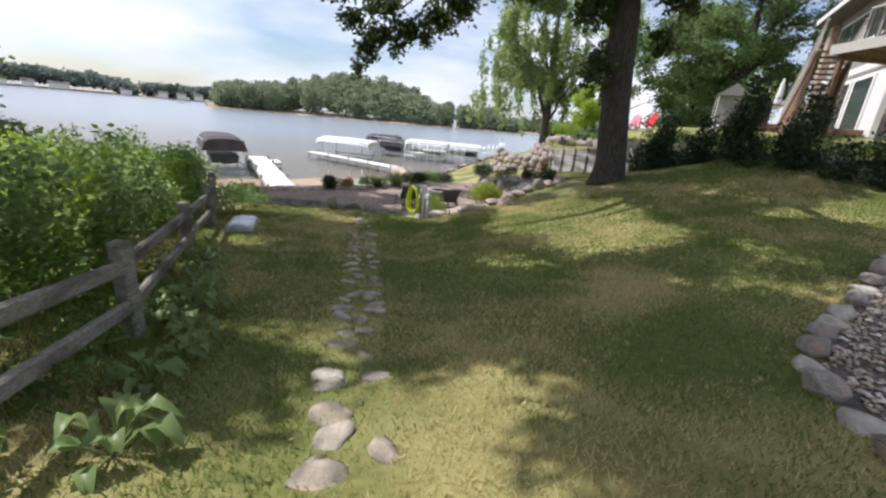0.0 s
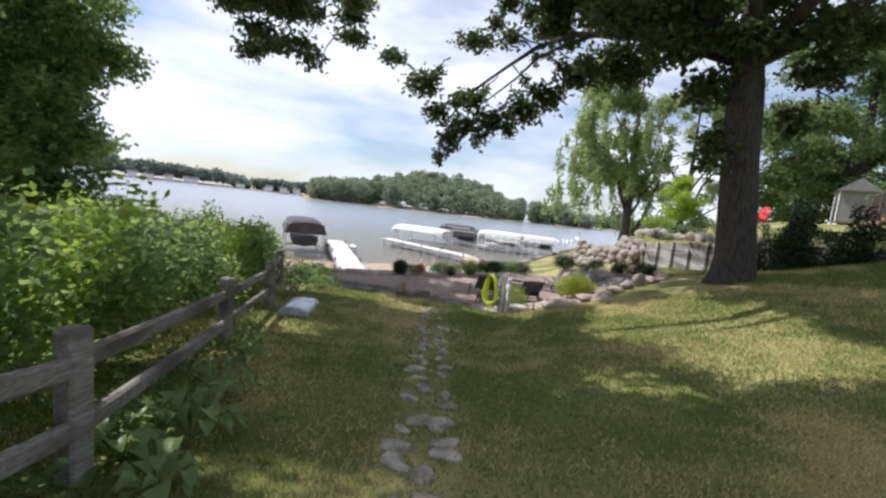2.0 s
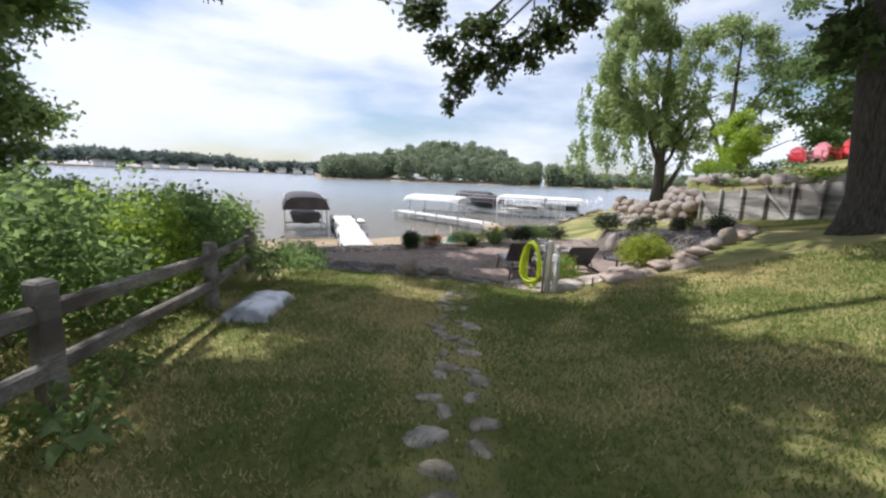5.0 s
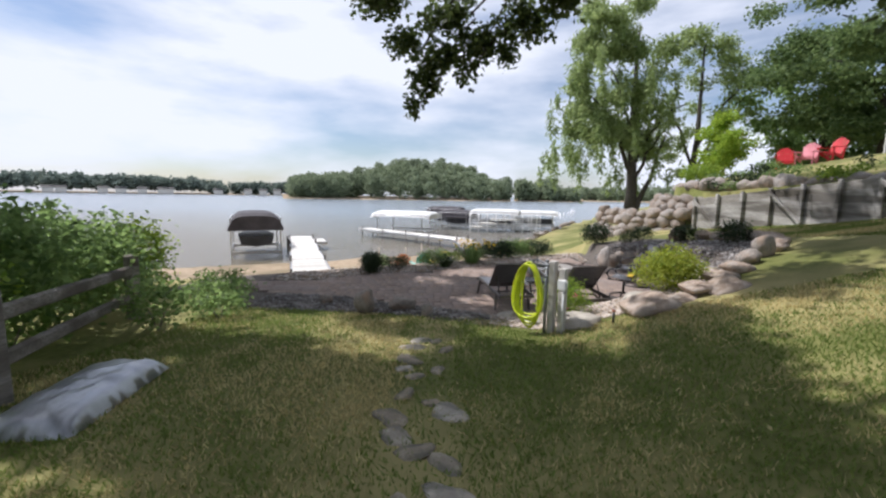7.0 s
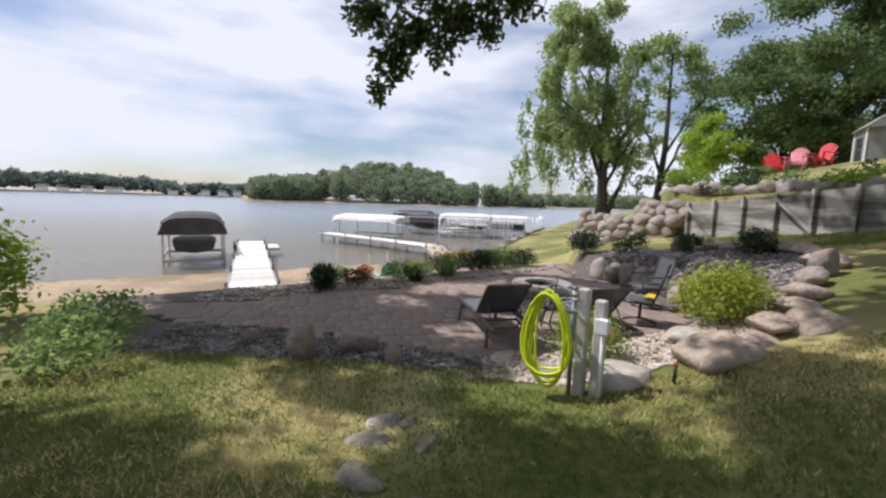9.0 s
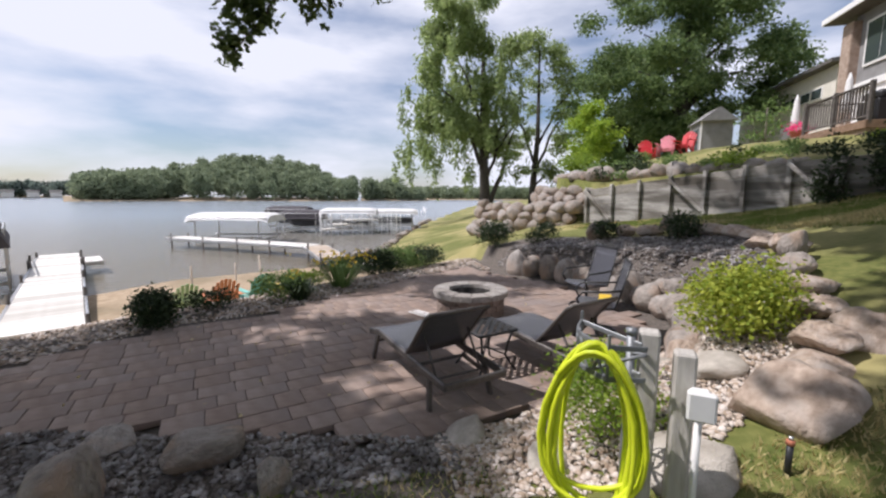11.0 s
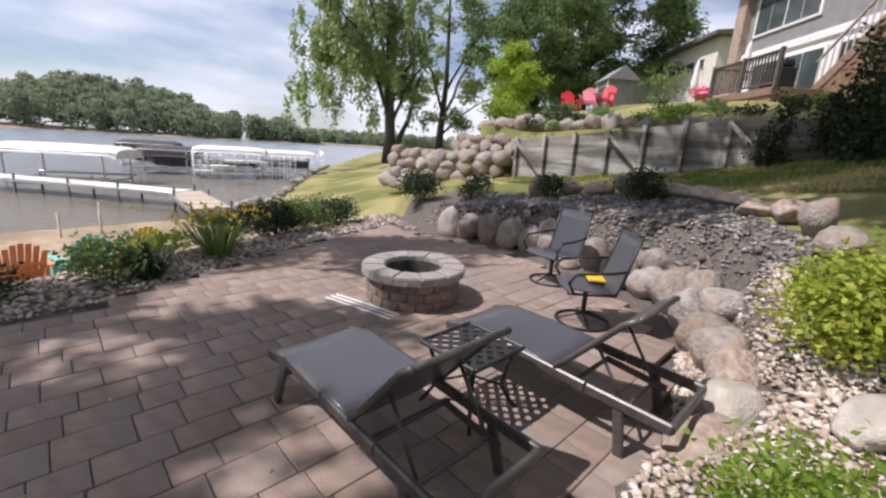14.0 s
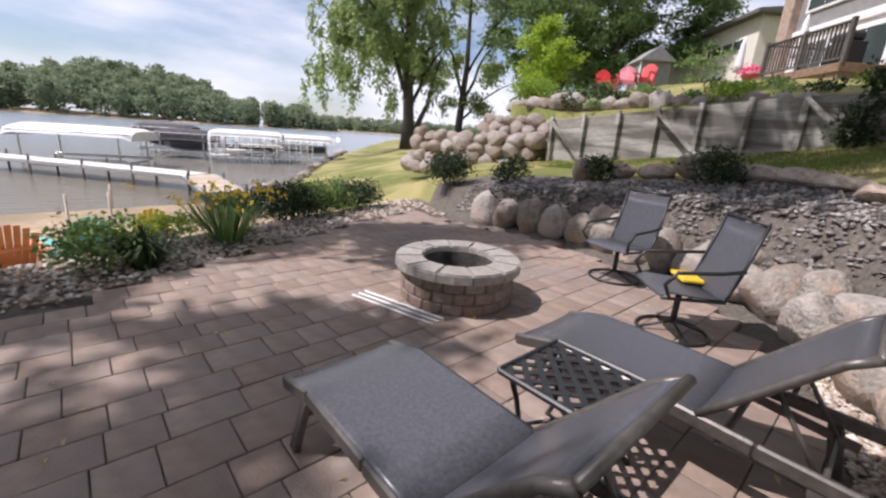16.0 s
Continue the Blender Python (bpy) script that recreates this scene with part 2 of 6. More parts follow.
sl.new(s_bp.outputs["Normal"], sn["Principled BSDF"].inputs["Normal"])

# lake water
M_WATER = bpy.data.materials.new("lake_water")
M_WATER.use_nodes = True
an, al = M_WATER.node_tree.nodes, M_WATER.node_tree.links
ab = an["Principled BSDF"]
ab.inputs["Roughness"].default_value, ab.inputs["IOR"].default_value = 0.2, 1.333
a_co = an.new("ShaderNodeTexCoord")
a_mp = an.new("ShaderNodeMapping")
a_mp.inputs["Scale"].default_value = (1.0, 2.2, 1.0)
a_n1 = an.new("ShaderNodeTexNoise")
a_n1.inputs["Scale"].default_value, a_n1.inputs["Detail"].default_value = 1.6, 8
a_bp = an.new("ShaderNodeBump")
a_bp.inputs["Strength"].default_value, a_bp.inputs["Distance"].default_value = 0.5, 0.12
al.new(a_co.outputs["Object"], a_mp.inputs["Vector"])
al.new(a_mp.outputs["Vector"], a_n1.inputs["Vector"])
al.new(a_n1.outputs["Fac"], a_bp.inputs["Height"])
al.new(a_bp.outputs["Normal"], ab.inputs["Normal"])
a_sx = an.new("ShaderNodeSeparateXYZ")
a_mr = an.new("ShaderNodeMapRange")
a_mr.inputs["From Min"].default_value, a_mr.inputs["From Max"].default_value = 30.0, 75.0
a_mx = an.new("ShaderNodeMix")
a_mx.data_type = "RGBA"
a_mx.inputs["A"].default_value, a_mx.inputs["B"].default_value = (0.16, 0.135, 0.095, 1), (0.23, 0.26, 0.29, 1)   # sandy shallows to open water
al.new(a_co.outputs["Object"], a_sx.inputs["Vector"])
al.new(a_sx.outputs["Y"], a_mr.inputs["Value"])
al.new(a_mr.outputs["Result"], a_mx.inputs["Factor"])
al.new(a_mx.outputs["Result"], ab.inputs["Base Color"])

# ---- mesh helpers ----


def mesh_from(verts, faces, material, smooth=False, name="mesh"):
    me = bpy.data.meshes.new(name)
    me.from_pydata([tuple(v) for v in verts], [], [tuple(f) for f in faces])
    if material:
        me.materials.append(material)
    if smooth:
        me.polygons.foreach_set("use_smooth", [True] * len(me.polygons))
    me.update()
    return me


def tri_soup(v, tris, material, name):
    """Mesh from numpy arrays of vertices and triangles."""
    me = bpy.data.meshes.new(name)
    me.vertices.add(len(v))
    me.vertices.foreach_set("co", np.asarray(v, np.float32).ravel())
    me.loops.add(tris.size)
    me.loops.foreach_set("vertex_index", tris.astype(np.int32).ravel())
    me.polygons.add(len(tris))
    me.polygons.foreach_set("loop_start", np.arange(0, tris.size, 3, dtype=np.int32))
    me.materials.append(material)
    me.update(calc_edges=True)
    return me


def part(name, data, parent, label="", m=None):
    """One mesh as a part under a thing or part."""
    if isinstance(data, bmesh.types.BMesh):
        me = bpy.data.meshes.new(name)
        data.to_mesh(me)
        data.free()
        data = me
    ob = new(name, data)
    ob.parent = parent
    if m is not None:
        ob.matrix_basis = m
    if label:
        ob["label"] = label
    return ob


def thing(name, m, label, category, group="", kind=""):
    e = new(name)
    e.empty_display_size = 0.2
    e.matrix_basis = m
    return tagged(e, label, category, group, kind)


def bx(sx, sy, sz, material, bevel=0.008, at=(0, 0, 0), rot=None):
    """A bevelled block as mesh data, centred on at."""
    bm = bmesh.new()
    bmesh.ops.create_cube(bm, size=1)
    bmesh.ops.scale(bm, vec=(sx, sy, sz), verts=bm.verts)
    if bevel:
        bmesh.ops.bevel(bm, geom=bm.edges[:], offset=min(bevel, min(sx, sy, sz) * 0.3), segments=1, affect="EDGES")
    if rot is not None:
        bmesh.ops.transform(bm, matrix=rot, verts=bm.verts)
    bmesh.ops.translate(bm, vec=at, verts=bm.verts)
    me = bpy.data.meshes.new("block")
    bm.to_mesh(me)
    bm.free()
    me.materials.append(material)
    return me


def beam(p, q, w, h, material, bevel=0.008, up=(0, 0, 1)):
    """A rectangular bar from p to q."""
    p, q = Vector(p), Vector(q)
    d = q - p
    z = d.normalized()
    x = Vector(up).cross(z)
    if x.length < 1e-4:
        x = Vector((1, 0, 0))
    x.normalize()
    y = z.cross(x)
    r = Matrix((x, y, z)).transposed().to_4x4()
    return bx(w, h, d.length, material, bevel, (p + q) / 2, r)


def tube(pts, r, material, n=8, closed=False, taper=None):
    """A round bar along points; r may be a number or one radius a point."""
    P = [Vector(p) for p in pts]
    k = len(P)
    R = [r] * k if isinstance(r, (int, float)) else list(r)
    verts, faces = [], []
    side = None
    for i in range(k):
        a = P[i - 1] if (i or closed) else P[i]
        c = P[(i + 1) % k] if (i < k - 1 or closed) else P[i]
        t = (c - a).normalized()
        if side is None:
            side = t.cross(Vector((0, 0, 1)))
            if side.length < 0.05:
                side = t.cross(Vector((1, 0, 0)))
        side = (side - t * side.dot(t)).normalized()
        up = t.cross(side)
        for j in range(n):
            g = 2 * math.pi * j / n
            verts.append(P[i] + (side * math.cos(g) + up * math.sin(g)) * R[i])
    rings = k if closed else k - 1
    for i in range(rings):
        for j in range(n):
            a, b = i * n + j, i * n + (j + 1) % n
            c, d = ((i + 1) % k) * n + (j + 1) % n, ((i + 1) % k) * n + j
            faces.append((a, b, c, d))
    if not closed:
        faces.append(tuple(range(n - 1, -1, -1)))
        faces.append(tuple((k - 1) * n + j for j in range(n)))
    return mesh_from(verts, faces, material, True)


def ring(r_out, r_in, z0, z1, material, n=40):
    verts, faces = [], []
    for i in range(n):
        c, s = math.cos(2 * math.pi * i / n), math.sin(2 * math.pi * i / n)
        verts += [(r_out * c, r_out * s, z0), (r_out * c, r_out * s, z1), (r_in * c, r_in * s, z1), (r_in * c, r_in * s, z0)]
    for i in range(n):
        a, b = 4 * i, 4 * ((i + 1) % n)
        for j in range(4):
            faces.append((a + j, b + j, b + (j + 1) % 4, a + (j + 1) % 4))
    return mesh_from(verts, faces, material)


def rock_mesh(seed, material, flat=0.75, rough=0.28, sub=3, angular=0.5):
    """A boulder about one metre across, resting on z = 0."""
    bm = bmesh.new()
    bmesh.ops.create_icosphere(bm, subdivisions=sub, radius=0.5)
    o = Vector((seed * 7.3, seed * 3.1, seed * 1.7))
    rng = random.Random(seed)
    cuts = [(Vector((rng.gauss(0, 1), rng.gauss(0, 1), rng.gauss(0, 0.8))).normalized(), rng.uniform(0.3, 0.43)) for _ in range(10)]
    for v in bm.verts:
        p = v.co.copy()
        p *= 1 + rough * (noise.noise(p * 2.1 + o) + 0.5 * noise.noise(p * 5 + o) + 0.25 * noise.noise(p * 13 + o))
        for nrm, dist in cuts:
            over = p.dot(nrm) - dist
            if over > 0:
                p -= nrm * over * (0.55 + 0.4 * angular)
        v.co = Vector((p.x, p.y, p.z * flat))
    low = min(v.co.z for v in bm.verts)
    for v in bm.verts:
        v.co.z -= low
    me = bpy.data.meshes.new("rock")
    bm.to_mesh(me)
    bm.free()
    me.materials.append(material)
    me.polygons.foreach_set("use_smooth", [True] * len(me.polygons))
    return me


rng_np = np.random.default_rng(5)


def leaf_cloud(centres, sizes, material, name, long=1.5, droop=0.3, lobed=False):
    """Bent leaves of two to four triangles each, turned at random, at the given places."""
    c = np.asarray(centres, float)
    k = len(c)
    s = np.asarray(sizes, float).reshape(-1, 1) * np.ones((k, 1))
    a = rng_np.normal(size=(k, 3))
    a[:, 2] = a[:, 2] * 0.6 - droop
    a /= np.linalg.norm(a, axis=1, keepdims=True)
    b = rng_np.normal(size=(k, 3))
    b -= a * np.sum(a * b, axis=1, keepdims=True)
    b /= np.linalg.norm(b, axis=1, keepdims=True)
    nrm = np.cross(a, b)
    if lobed:
        v = np.stack([c, c + s * (0.45 * a * long + 0.52 * b + 0.12 * nrm), c + s * (0.55 * a * long + 0.2 * b + 0.08 * nrm), c + s * (0.95 * a * long + 0.34 * b + 0.05 * nrm), c + s * a * long * 1.1,
                      c + s * (0.95 * a * long - 0.34 * b + 0.05 * nrm), c + s * (0.55 * a * long - 0.2 * b + 0.08 * nrm), c + s * (0.45 * a * long - 0.52 * b + 0.12 * nrm)], 1)
        t0 = np.array([[0, 1, 2], [0, 2, 6], [0, 6, 7], [2, 3, 4], [2, 4, 6], [6, 4, 5]])
    else:
        v = np.stack([c, c + s * (0.5 * a * long + 0.42 * b + 0.13 * nrm), c + s * a * long, c + s * (0.5 * a * long - 0.42 * b + 0.13 * nrm)], 1)
        t0 = np.array([[0, 1, 2], [0, 2, 3]])
    w = v.shape[1]
    tris = (np.arange(k)[:, None, None] * w + t0[None]).reshape(-1, 3)
    return tri_soup(v.reshape(-1, 3), tris, material, name)


def clump_points(blobs, per_m3, hollow=0.45):
    """Points inside ellipsoidal clumps (x, y, z, rx, ry, rz), denser towards their skin."""
    out = []
    for x, y, z, rx, ry, rz in blobs:
        k = max(8, int(per_m3 * 4.19 * rx * ry * rz))
        d = rng_np.normal(size=(k, 3))
        d /= np.linalg.norm(d, axis=1, keepdims=True)
        r = (hollow + (1 - hollow) * rng_np.random((k, 1))) * (1 + 0.16 * rng_np.normal(size=(k, 1)))
        out.append(np.array([x, y, z]) + d * r * np.array([rx, ry, rz]))
    return np.concatenate(out)


def interp(x, xs, ys):
    return float(np.interp(x, xs, ys))


def smooth(a, b, x):
    t = min(1.0, max(0.0, (x - a) / (b - a)))
    return t * t * (3 - 2 * t)


# ---- the lie of the land ----
WATER_Z, PATIO_Z = -2.4, -1.35
PATIO = [(-7.4, 14.6), (-5.5, 14.0), (-4.0, 13.95), (-3.0, 13.65), (-2.2, 13.5), (-1.7, 13.35), (-1.3, 13.22), (-0.76, 13.3), (0.0, 13.42), (0.6, 13.62), (1.77, 14.37),
         (2.3, 14.9), (2.62, 15.9), (2.6, 17.1), (2.62, 18.1), (2.2, 18.85), (1.6, 19.7), (1.5, 20.9), (-0.1, 19.8), (-2.0, 18.1), (-3.04, 17.2), (-4.35, 16.65), (-5.4, 15.6), (-7.2, 15.0)]


def inside(x, y, poly=PATIO):
    hit = False
    for (x1, y1), (x2, y2) in zip(poly, poly[1:] + poly[:1]):
        if (y1 > y) != (y2 > y) and x < (x2 - x1) * (y - y1) / (y2 - y1) + x1:
            hit = not hit
    return hit


def edge_dist(x, y, poly=PATIO):
    best = 1e9
    for (x1, y1), (x2, y2) in zip(poly, poly[1:] + poly[:1]):
        dx, dy = x2 - x1, y2 - y1
        t = min(1, max(0, ((x - x1) * dx + (y - y1) * dy) / (dx * dx + dy * dy)))
        best = min(best, math.hypot(x - x1 - t * dx, y - y1 - t * dy))
    return best


def shore(x):
    return interp(x, (-400, -30, -11, -9, -7.5, -2.5, 0, 3.2, 7, 17, 38, 400), (-60, 12, 23.2, 24, 26, 28, 32, 44, 56, 84, 140, 900))


def wall_x(y):
    return interp(y, (-60, 4, 9, 13.4, 17.9, 22.65, 25, 28, 34, 45, 60, 200), (14, 11.3, 10.6, 9.4, 8.2, 6.05, 5.9, 8.3, 12.8, 20.5, 32, 150))


def beyond(x, y):
    """Metres past the lakeward edge of the patio."""
    return (x + 3.04) * -0.56 + (y - 17.19) * 0.83


def lawn_z(x, y):
    g = interp(y, (-60, -6, 0, 1.5, 3.8, 7.4, 10, 11.6, 13.2, 16, 22, 40), (2.5, 0.75, 0.13, -0.1, -0.56, -0.9, -1.08, -1.17, -1.31, -1.33, -1.33, -1.3))
    k = interp(y, (0, 6, 11, 13.2, 17.7, 22), (0.1, 0.15, 0.24, 0.275, 0.185, 0.145))
    return g + k * min(max(0.0, x + 0.5), 12) + 0.03 * noise.noise(Vector((x * 0.5, y * 0.5, 0)))


def land_z(x, y):
    w = y - shore(x)
    low = WATER_Z + (interp(-w, (0, 8, 20), (0, 0.28, 1.1)) if w < 0 else max(-3.0, -0.13 * w))
    over = x - wall_x(y)
    if over > 0.25 and y < 80:
        return 1.15 + min(1.35, 0.2 * (over - 0.25)) + 0.1 * min(8, max(0, over - 12)) + interp(y, (-60, 9, 14, 18, 22.6, 26, 60), (0.6, 0.35, 0.25, 0.15, -0.3, 0.2, 0.2)) * max(0, 1 - over / 6)
    if inside(x, y):
        return PATIO_Z - 0.075
    d = beyond(x, y)
    if y > 80:
        return low
    z = lawn_z(x, y)
    e = edge_dist(x, y) if -9 < x < 5 and 11 < y < 23 else 9
    if d > -0.3 and x < 2.0 and e < 2.0:
        z = PATIO_Z - 0.02
    rim = interp(y, (14.0, 14.8), (0.62, 1.0))
    if x > 0.2 and 13.3 < y < 20.5 and e < rim:
        g = smooth(0.33, rim, e)
        z = (PATIO_Z - 0.03) * (1 - g) + z * g
    f = smooth(1.1, 3.2, d)
    return z * (1 - f) + low * f if w < 0 else low

# ---- ground: one sheet to the horizon ----


def axis_steps(lo, hi, fine, far):
    a = list(np.arange(lo, hi + 1e-6, fine))
    s, x = fine, hi
    up = []
    while x < far:
        s *= 1.22
        x += s
        up.append(x)
    s, x = fine, lo
    dn = []
    while x > -far:
        s *= 1.22
        x -= s
        dn.append(x)
    return dn[::-1] + a + up


gx, gy = axis_steps(-9, 12, 0.2, 2500), axis_steps(-2, 26, 0.2, 2500)
gv = [(x, y, land_z(x, y)) for y in gy for x in gx]
gf, gm = [], []
nx = len(gx)
for j in range(len(gy) - 1):
    for i in range(nx - 1):
        gf.append((j * nx + i, j * nx + i + 1, (j + 1) * nx + i + 1, (j + 1) * nx + i))
        x, y = (gx[i] + gx[i + 1]) / 2, (gy[j] + gy[j + 1]) / 2
        d, w = beyond(x, y), y - shore(x)
        over = x - wall_x(y)
        e = edge_dist(x, y) if -9 < x < 6 and 11 < y < 24 else 9
        k = 0
        if w > 0:
            k = 3
        elif inside(x, y):
            k = 4
        elif over > 0:
            k = 0
        elif d > 2.2 and x < 0.6 and y > 12:
            k = 1
        elif -8 < x < 2 and e < 1.3 and d > -0.3:
            k = 2
        elif x > -6 and e < 0.75 and y < 14.5:
            k = 2
        elif x > 0.2 and 12.3 < y < 21.5 and x < interp(y, (12.3, 14.1, 15.9, 17.5, 21.5), (1.4, 3.2, 4.7, 4.8, 3.6)):
            k = 2
        elif x > interp(y, (1.0, 1.7, 2.8, 4.7, 6.6), (2.5, 2.55, 3.0, 5.4, 7.9)) and y < 6.6 and x < interp(y, (1.0, 2.8, 6.6), (4.6, 5.6, 9.5)):
            k = 2
        gm.append(k)
ground_me = mesh_from(gv, gf, None, True, "ground")
for m_ in (M_SOIL, M_SAND, M_BED, M_LAKEBED, M_JOINT):
    ground_me.materials.append(m_)
ground_me.polygons.foreach_set("material_index", gm)
tagged(new("ground", ground_me), "sloping patchy lawn running down to a gravel bed and sandy beach", "ground", kind="structure")
water = tagged(new("water", mesh_from([(-2600, -2600, WATER_Z), (2600, -2600, WATER_Z), (2600, 2600, WATER_Z), (-2600, 2600, WATER_Z)], [(0, 1, 2, 3)], M_WATER)),
               "grey-blue rippled lake water under a bright sky", "water", kind="structure")

# grass blades over the lawn
gp = []
while len(gp) < 340000:
    q = rng_np.random((60000, 2))
    xs, ys = -5.5 + 15.0 * q[:, 0], -1.5 + 24.0 * q[:, 1] ** 1.25
    for x, y in zip(xs, ys):
        if y > (12.2 if -0.9 < x else 12.8) and -5.6 < x < 5.2 and y < 22.4:
            continue
        if x > wall_x(y) or (y > 19 and x < 2):
            continue
        if y < 6.6 and x > interp(y, (1.0, 1.7, 2.8, 4.7, 6.6), (2.5, 2.55, 3.0, 5.4, 7.9)):
            continue
        if beyond(x, y) > 3:
            continue
        path_x = interp(y, (0, 2, 3.5, 5.5, 7.4, 10, 11.5), (-0.4, -0.42, -0.72, -0.97, -1.3, -1.78, -1.95))
        if abs(x - path_x) < 0.3 and rng_np.random() < 0.55:
            continue
        gp.append((x, y, noise.noise(Vector((x * 0.55, y * 0.55, 3))) + 0.5 * noise.noise(Vector((x * 2.1, y * 2.1, 5)))))
gp = np.array(gp)
zz = np.array([land_z(x, y) for x, y, _ in gp])


def blades(sel, material, name, label):
    p, z = gp[sel], zz[sel]
    k = len(p)
    ang = rng_np.random(k) * 6.283
    h = (0.025 + 0.03 * rng_np.random(k))[:, None]
    wd = 0.003 + 0.003 * rng_np.random(k) + 0.0003 * np.maximum(0, p[:, 1])
    base = np.stack([p[:, 0], p[:, 1], z - 0.004], 1)
    side = np.stack([np.cos(ang), np.sin(ang), np.zeros(k)], 1) * wd[:, None]
    lean = np.stack([rng_np.normal(size=k), rng_np.normal(size=k), np.zeros(k)], 1) * 0.55
    tip = base + h * (lean + np.array([0, 0, 1.0]))
    v = np.stack([base - side, base + side, tip], 1).reshape(-1, 3)
    return tagged(new(name, tri_soup(v, np.arange(3 * k).reshape(-1, 3), material, name)), label, "grass", kind="stuff")


# extra dry straw near the start, also brightening the patch of sun there
worn = 0.7 * np.exp(-((gp[:, 0] - 0.2) / 1.5) ** 2 - ((gp[:, 1] - 1.5) / 1.2) ** 2)
dry = gp[:, 2] + worn - 0.08 + 0.25 * rng_np.normal(size=len(gp)) > 0.1
blades(~dry, M_GRASS, "grass", "short patchy green lawn grass on the slope")
blades(dry, M_STRAW, "dry_grass", "sun-dried straw-coloured lawn grass in patches")

# ---- boulders ----
ROCKS = [rock_mesh(s, M_BOULDER, flat=0.72 + 0.1 * (s % 3)) for s in range(1, 10)]
TANS = [rock_mesh(s, M_TAN, flat=0.62, angular=0.8) for s in (21, 22)]
LIMES = [rock_mesh(s, M_LIME, flat=0.5, angular=0.9) for s in (31, 32)]
brng = random.Random(11)


def boulder(x, y, sx, sy, sz, data=None, z=None, turn=None, label="rounded grey granite boulder in the garden border", group="", sink=0.04):
    ob = new("boulder", data or brng.choice(ROCKS))
    zb = land_z(x, y) if z is None else z
    ob.matrix_basis = pose(x, y, zb - sink, brng.uniform(-6, 6), brng.uniform(-6, 6), brng.uniform(0, 360) if turn is None else turn) @ Matrix.Diagonal((sx, sy, sz, 1))
    return tagged(ob, label, "boulder", group)


def along(pts, step):
    """Places every step metres along a line, with its direction in degrees."""
    out, left = [], 0.0
    for (x1, y1), (x2, y2) in zip(pts, pts[1:]):
        ln = math.hypot(x2 - x1, y2 - y1)
        s = left
        while s < ln:
            out.append((x1 + (x2 - x1) * s / ln, y1 + (y2 - y1) * s / ln, math.degrees(math.atan2(y2 - y1, x2 - x1))))
            s += step * brng.uniform(0.85, 1.15)
        left = s - ln
    return out


# retaining row beside the patio
for x, y, a in along([(1.75, 14.1), (2.35, 14.6), (2.85, 15.5), (2.95, 16.6), (2.95, 17.9), (2.6, 18.75), (1.95, 19.7)], 0.47):
    boulder(x + 0.1, y + 0.0, brng.uniform(0.5, 0.64), brng.uniform(0.46, 0.56), brng.uniform(0.6, 0.82) if y > 14.8 else brng.uniform(0.5, 0.66), z=PATIO_Z - 0.05, turn=a + brng.uniform(-15, 15),
            label="weathered grey boulder in the low retaining row beside the patio", group="retaining boulders beside patio")
    if brng.random() < 0.85 and 14.3 < y < 18.4:
        boulder(x + 0.36, y + brng.uniform(-0.1, 0.1), brng.uniform(0.42, 0.6), brng.uniform(0.38, 0.5), brng.uniform(0.4, 0.52), z=PATIO_Z + 0.2, label="weathered grey boulder set behind the retaining row", group="retaining boulders beside patio")
# upper row along the lawn edge
for x, y, a in along([(1.9, 12.75), (2.6, 13.5), (3.3, 14.2), (4.2, 15.1), (4.85, 16.1), (4.95, 17.3), (4.6, 18.4), (3.9, 19.6)], 0.54):
    boulder(x + brng.uniform(-0.15, 0.15), y, brng.uniform(0.42, 0.8), brng.uniform(0.36, 0.58), brng.uniform(0.36, 0.6), brng.choice(ROCKS + TANS * 2), turn=a + brng.uniform(-20, 20),
            label="pale grey boulder at the upper edge of the gravel bed", group="boulders along lawn edge")
for x, y, s, d in ((1.0, 12.35, 0.95, TANS[0]), (1.55, 12.6, 0.75, TANS[1]), (2.15, 12.75, 0.8, TANS[0])):
    boulder(x, y, s, s * 0.75, s * 0.95, d, turn=25, sink=0.27, label="large tan boulder half buried at the lawn edge", group="tan boulders")
boulder(0.05, 12.2, 0.62, 0.5, 0.48, LIMES[0], turn=10, label="squared pale limestone block beside the hose post")
boulder(1.05, 12.95, 0.62, 0.34, 0.36, LIMES[1], turn=-10, label="long pale limestone rock on the pebbles")
boulder(-0.55, 12.75, 0.42, 0.3, 0.28, LIMES[1], turn=50, label="pale limestone rock edging the pebble bed")
boulder(-0.95, 13.2, 0.5, 0.3, 0.25, LIMES[0], turn=60, label="pale limestone rock edging the pebble bed")
boulder(0.66, 13.42, 0.78, 0.62, 0.62, TANS[1], turn=15, label="broad tan boulder edging the patio")
boulder(1.5, 13.78, 0.5, 0.46, 0.75, TANS[0], turn=70, label="broad tan boulder edging the patio")
boulder(1.16, 13.62, 0.58, 0.44, 0.85, LIMES[0], turn=20, label="flat-faced pale boulder edging the patio")
boulder(0.22, 13.62, 0.3, 0.2, 0.2, LIMES[1], turn=40, label="small split pale stone beside a lounger")
boulder(-3.27, 12.85, 0.46, 0.42, 0.6, ROCKS[2], label="upright round boulder in the dark stone chips")
boulder(-2.75, 13.3, 0.62, 0.45, 0.32, ROCKS[4], label="flat grey boulder beside the patio steps")
boulder(-3.5, 13.7, 0.5, 0.35, 0.2, ROCKS[5], label="low flat grey boulder in stone chips")
boulder(-2.25, 12.85, 0.22, 0.2, 0.3, ROCKS[1], label="small dark boulder beside the path")
